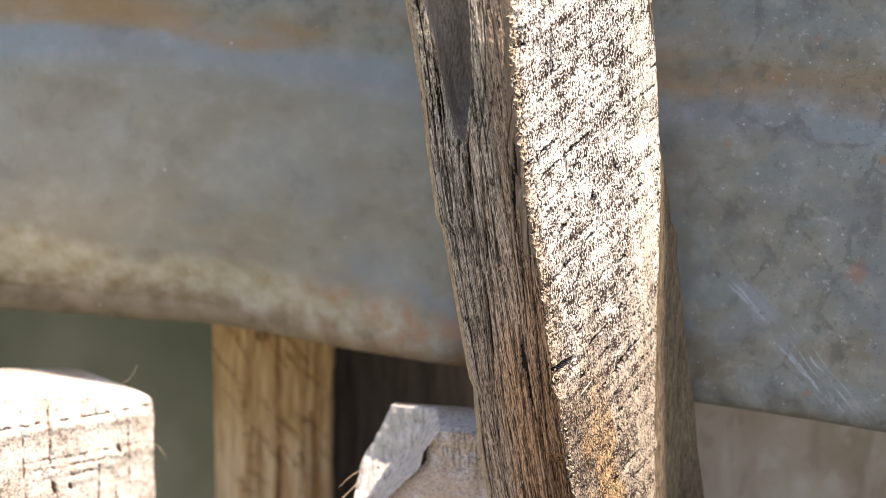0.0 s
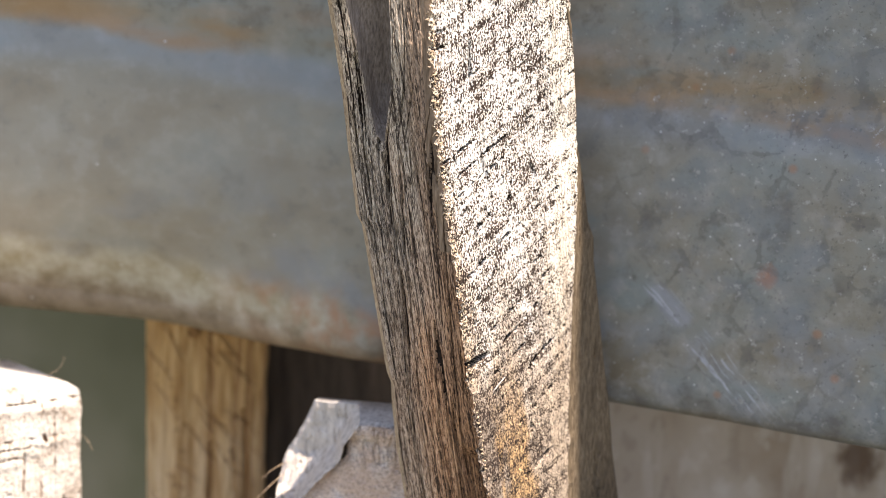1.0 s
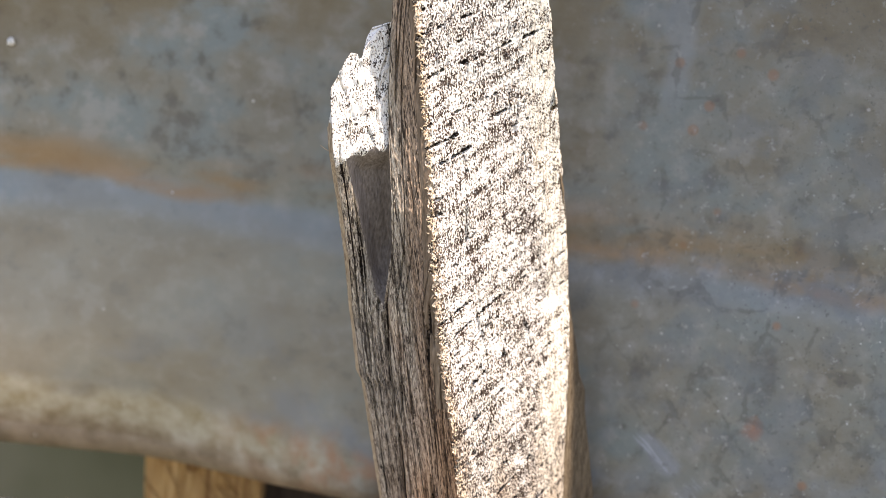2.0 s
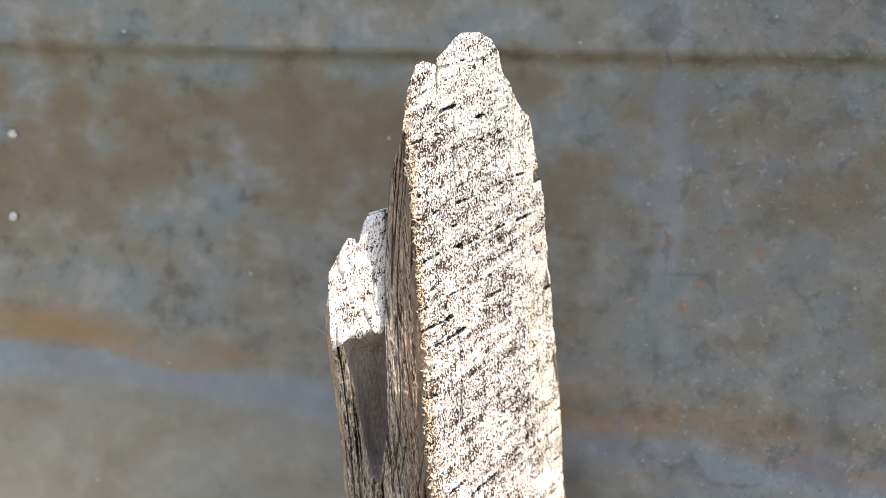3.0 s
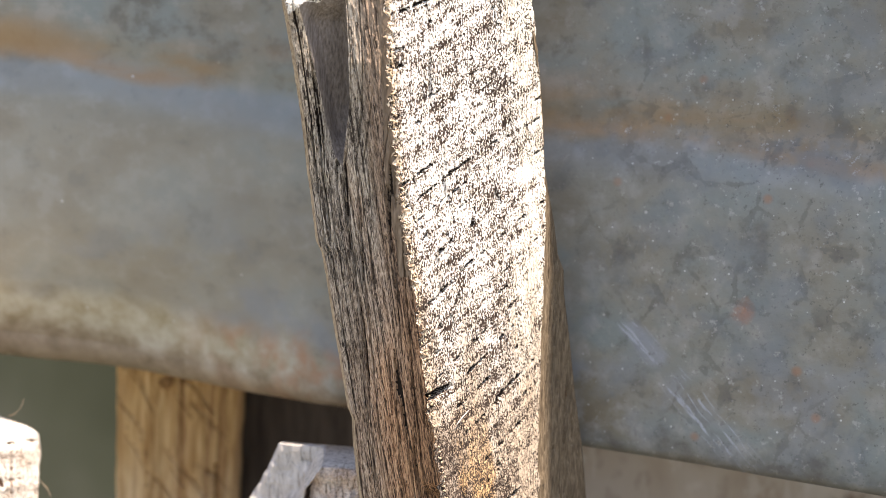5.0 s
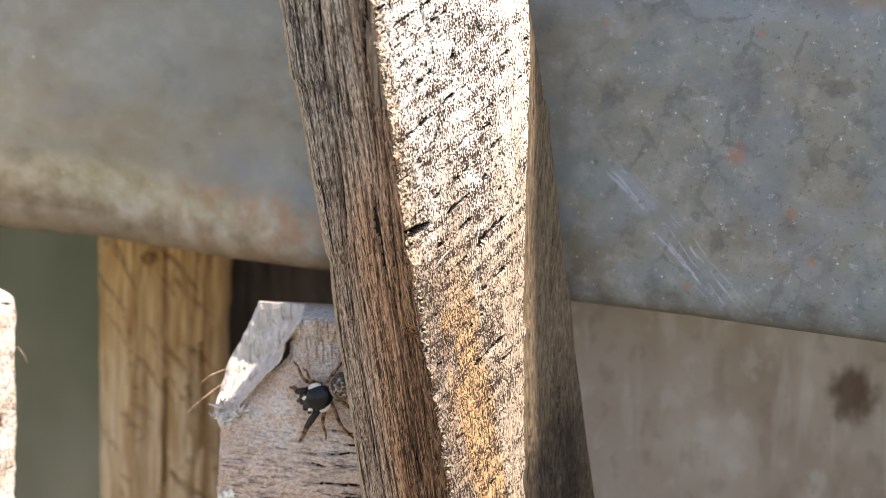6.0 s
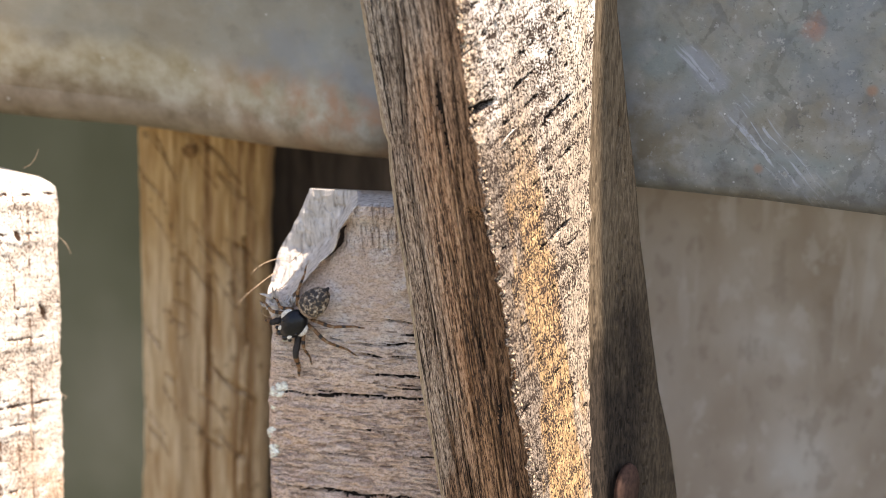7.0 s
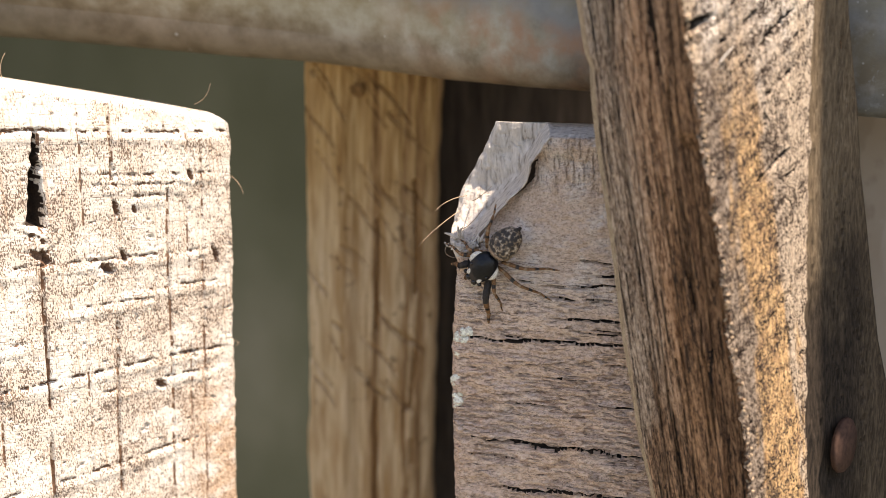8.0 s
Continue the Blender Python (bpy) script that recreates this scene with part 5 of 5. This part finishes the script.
def picket_details(grey, pale):
    rng = random.Random(4)
    hairs = [((-21.6, 18.9, -19.2), (-23.6, 15.6, -20.0), (-25.2, 15.4, -21.8)), ((-20.9, 19.3, -17.8), (-22.6, 16.0, -17.3), (-23.6, 15.8, -18.6)), ((-20.3, 18.9, -18.2), (-19.2, 14.6, -17.0), (-18.0, 14.9, -15.8)), ((-21.4, 17.6, -20.6), (-20.2, 14.2, -19.8), (-18.7, 14.0, -17.6)), ((-22.2, 15.6, -21.4), (-23.2, 15.0, -22.4), (-21.6, 14.6, -22.6))]
    for p0, p1, p2 in hairs:
        part("fibre", tube(bend(p0, p1, p2), [0.045 - 0.002 * k for k in range(14)]), FIBRE, grey)
    for k in range(24):
        x, z = -22.0 + 3.2 * rng.random(), -21.7 + 0.9 * rng.random()
        y = 14.3 - 0.2 * (x + 20.8) + 0.5
        d = Vector((rng.uniform(-1, 0.6), -0.25, rng.uniform(-0.3, 1))).normalized()
        p0, p2 = Vector((x, y, z)), Vector((x, y, z)) + d * rng.uniform(0.8, 1.7)
        mid = (p0 + p2) / 2 + Vector((rng.uniform(-0.3, 0.3), -0.4, rng.uniform(-0.3, 0.3)))
        part("splinter", tube(bend(p0, mid, p2, 8), [0.04, 0.12, 0.17, 0.17, 0.15, 0.12, 0.08, 0.03], 5), FACET, grey, "frayed splinter")
    for k in range(46):
        cx, cz, sx, sz = rng.choice(((-20.9, -30.0, 0.7, 0.5), (-21.4, -31.4, 0.5, 0.7), (-21.9, -34.6, 0.3, 0.7), (-21.8, -36.6, 0.4, 0.5)))
        x, z = rng.gauss(cx, sx * 0.6), rng.gauss(cz, sz * 0.6)
        x = max(x, -22.0)
        part("lichen_crust", lump(rng, (x, 14.2 - 0.2 * (x + 20.8), z), 0.13 + 0.19 * rng.random(), (1.3, 0.5, 1)), CRUST, grey, "white lichen crust")
    for p0, p1, p2 in [((-47.2, 23.6, -34.2), (-45.2, 23.4, -34.5), (-46.4, 23.5, -35.0)), ((-62.4, 12.0, -5.8), (-62.8, 11.5, -3.8), (-62.0, 12.0, -2.6)), ((-48.8, 24.5, -9.6), (-47.4, 24.5, -9.2), (-47.0, 24.5, -7.6)), ((-45.6, 24.4, -17), (-44.6, 24.2, -17.6), (-44.4, 24.2, -18.8))]:
        part("fibre", tube(bend(p0, p1, p2), 0.03, 5), FIBRE, pale)


# ---- jumping spider ----
BLACK = plain("glossy_black_shell", (0.004, 0.0045, 0.006), 0.3, 0.2, 0.5)
BLACK.node_tree.nodes["Principled BSDF"].inputs["Specular IOR Level"].default_value = 0.3
WHITEHAIR = plain("white_hair", (0.62, 0.58, 0.50), 0.8, 0.1)
BROWNHAIR = plain("brown_hair", (0.20, 0.105, 0.05), 0.8, 0.15, 0.6)
DARKHAIR = plain("dark_hair", (0.018, 0.013, 0.010), 0.75, 0.15, 0.5)
PALEHAIR = plain("pale_leg_band", (0.27, 0.185, 0.115), 0.8, 0.15, 0.4)
EYE = plain("black_eye", (0.004, 0.004, 0.005), 0.06, 0.5, 0.1)


def mottled():
    s = Shade("mottled_abdomen", 0.75)
    a, b = s.spots(0.42), s.noise(0.3, detail=4)
    c = s.ramp(b, [(0.40, (0.03, 0.024, 0.02)), (0.52, (0.22, 0.155, 0.10)), (0.66, (0.52, 0.46, 0.37))])
    c = s.mix(s.band(a, 0.62, 0.34), c, (0.03, 0.024, 0.02))
    s.bump(b, 0.06)
    return s.done(c)


def body_blob(sx, sy, sz, taper, seed, rough=0.05):
    bm = bmesh.new()
    bmesh.ops.create_uvsphere(bm, u_segments=40, v_segments=24, radius=1)
    for v in bm.verts:
        p = v.co.copy()
        k = 1 + taper * p.x
        n = 1 + rough * noise.noise(p * 5 + Vector((seed, 0, 0)))
        v.co = Vector((p.x * sx, p.y * sy * k, (p.z * sz * (k * 0.5 + 0.5)))) * n * MM
    return bm


def shifted(bm, x, y, z, ry=0, rz=0):
    bm.transform(Matrix.Translation(mm((x, y, z))) @ Euler((0, radians(ry), radians(rz))).to_matrix().to_4x4())
    return bm


def spider():
    """Head towards +X, back towards +Z, standing on z = 0."""
    sp = thing("jumping_spider", "small black and brown jumping spider on the grey picket", "spider")
    shell_ = part("carapace", shifted(body_blob(1.68, 1.24, 0.9, -0.05, 2, 0.03), 0.1, 0, 1.45), BLACK, sp, "glossy black carapace with white edges")
    for side in (1, -1):
        rim = [(1.25 * math.cos(t) - 0.05, side * 1.24 * math.sin(t), 1.50) for t in [math.radians(a) for a in range(62, 142, 8)]]
        part("white_stripe", tube(rim, [0.08, 0.2, 0.27, 0.31, 0.32, 0.31, 0.29, 0.25, 0.17, 0.07], 7), WHITEHAIR, shell_, "white hair stripe")
        part("white_spot", shifted(body_blob(0.30, 0.20, 0.12, 0, 5), 1.05, side * 0.62, 2.0), WHITEHAIR, shell_, "white hair spot")
        for ex, ey, ez, r in ((1.66, 0.34, 1.6, 0.32), (1.42, 0.86, 1.75, 0.2), (0.35, 0.92, 2.0, 0.16)):
            part("eye", shifted(body_blob(r, r, r, 0, 1, 0.0), ex, side * ey, ez), EYE, shell_, "shiny black eye")
        palp = [(1.5, side * 0.45, 1.0), (2.1, side * 0.6, 0.85), (2.45, side * 0.45, 0.5), (2.4, side * 0.35, 0.3)]
        part("palp", tube(palp, [0.16, 0.2, 0.24, 0.12], 8), WHITEHAIR if side > 0 else BROWNHAIR, sp, "hairy palp")
    part("face", shifted(body_blob(0.5, 0.9, 0.5, 0, 6), 1.35, 0, 1.0), BROWNHAIR, sp)
    part("waist", shifted(body_blob(0.5, 0.4, 0.35, 0, 4), -1.55, 0, 1.15), BROWNHAIR, sp)
    ab = part("abdomen", shifted(body_blob(1.75, 1.32, 1.05, 0.16, 9, 0.06), -3.15, 0, 1.35, ry=-6), mottled(), sp, "mottled brown and grey abdomen")
    band = [(-1.95 - 0.35 * (1 - math.cos(t)), 1.15 * math.sin(t), 1.35 + 0.95 * math.cos(t)) for t in [math.radians(a) for a in range(-95, 96, 12)]]
    part("pale_band", tube(band, 0.14, 7), PALEHAIR, ab, "pale hair band")
    part("spinneret", tube([(-4.75, 0, 1.25), (-5.2, 0, 1.2)], [0.25, 0.12], 8), DARKHAIR, ab)
    tips = [("L", 1, 4.4, 4.0), ("L", 2, 2.5, 4.1), ("L", 3, -1.7, 6.6), ("L", 4, -4.4, 5.2), ("R", 1, 2.7, -2.3), ("R", 2, 1.6, -4.0), ("R", 3, 0.3, -3.3), ("R", 4, -4.7, -3.1)]
    legs = []
    for side, n, f, l in tips:
        sgn = 1 if side == "L" else -1
        hip = Vector((1.15 - 0.62 * n, sgn * 0.95, 0.85))
        tip = Vector((f, l, 0.08))
        flat = (tip - hip)
        up = Vector((0, 0, 1))
        out = [hip, hip + flat * 0.16 + up * 0.35, hip + flat * 0.36 + up * 0.95, hip + flat * 0.48 + up * 1.0, hip + flat * 0.66 + up * 0.45, hip + flat * 0.80 + up * 0.0, hip + flat * 0.92 - up * 0.4, tip]
        out[-1].z, out[-2].z = 0.08, 0.25
        fat = 1.2 if n == 1 else 0.68
        rr = [v * fat for v in (0.22, 0.27, 0.26, 0.22, 0.18, 0.15, 0.11, 0.07)]
        fine, rad, slot = [], [], []
        for k in range(len(out) - 1):
            for j in range(3):
                t = j / 3
                fine.append(tuple(out[k].lerp(out[k + 1], t) - hip))
                rad.append((rr[k] * (1 - t) + rr[k + 1] * t) * (1.0 + 0.12 * ((3 * k + j) % 2)))
                slot.append((0 if n == 1 and k < 3 else (1, 2, 1, 0)[(2 * k + (j > 1)) % 4]))
        fine.append(tuple(out[-1] - hip))
        rad.append(rr[-1])
        leg = part("leg", tube(fine, rad, 9, slot), [DARKHAIR, BROWNHAIR, PALEHAIR], sp, "banded brown leg" if n > 1 else "stout dark front leg")
        leg.location = hip * MM
        legs.append((leg, hip, sgn, n))
    return sp, legs


grey, pale = grey_picket(), pale_picket()
stake_details()
picket_details(grey, pale)
spider_ob, spider_legs = spider()


def on_picket(x, z, heading):
    """A pose on the grey picket's face; heading in degrees from +x, turning upwards."""
    n = Vector((-0.196, -0.981, 0.0))
    r, u = Vector((0.981, -0.196, 0.0)), Vector((0, 0, 1))
    f = r * math.cos(radians(heading)) + u * math.sin(radians(heading))
    m = Matrix((f, n.cross(f), n)).transposed().to_4x4()
    m.translation = Vector((x, 14.15 - 0.2 * (x + 20.8), z)) * MM
    return m


# the spider comes out from behind the stake, crosses to the chipped corner and turns down
SPIDER_WAY = [
    (0.0, -2.6, -14.6, 186), (4.4, -2.6, -14.6, 186), (5.0, -4.2, -15.0, 190), (5.2, -4.9, -15.8, 194),
    (5.7, -9.0, -17.6, 204), (6.3, -14.1, -19.9, 209), (6.5, -17.7, -21.3, 205), (6.8, -18.2, -21.0, 202),
    (7.0, -18.6, -22.5, 226), (7.3, -18.5, -22.7, 227), (8.0, -18.4, -22.7, 227),
]


def motions():
    walk(spider_ob, [(t, on_picket(x, z, h)) for t, x, z, h in SPIDER_WAY])
    beats = [4.9, 5.2, 5.5, 5.8, 6.1, 6.4, 6.7, 7.0]
    for leg, hip, sgn, n in spider_legs:
        rows = [(0.0, pose(*(hip * MM)))]
        for k, t in enumerate(beats):
            swing = 0 if t == 7.0 else 16 * (1 if (k + n + (sgn > 0)) % 2 else -1)
            rows.append((t, pose(*(hip * MM), 0, 0, swing)))
        rows.append((8.0, pose(*(hip * MM))))
        walk(leg, rows)


motions()
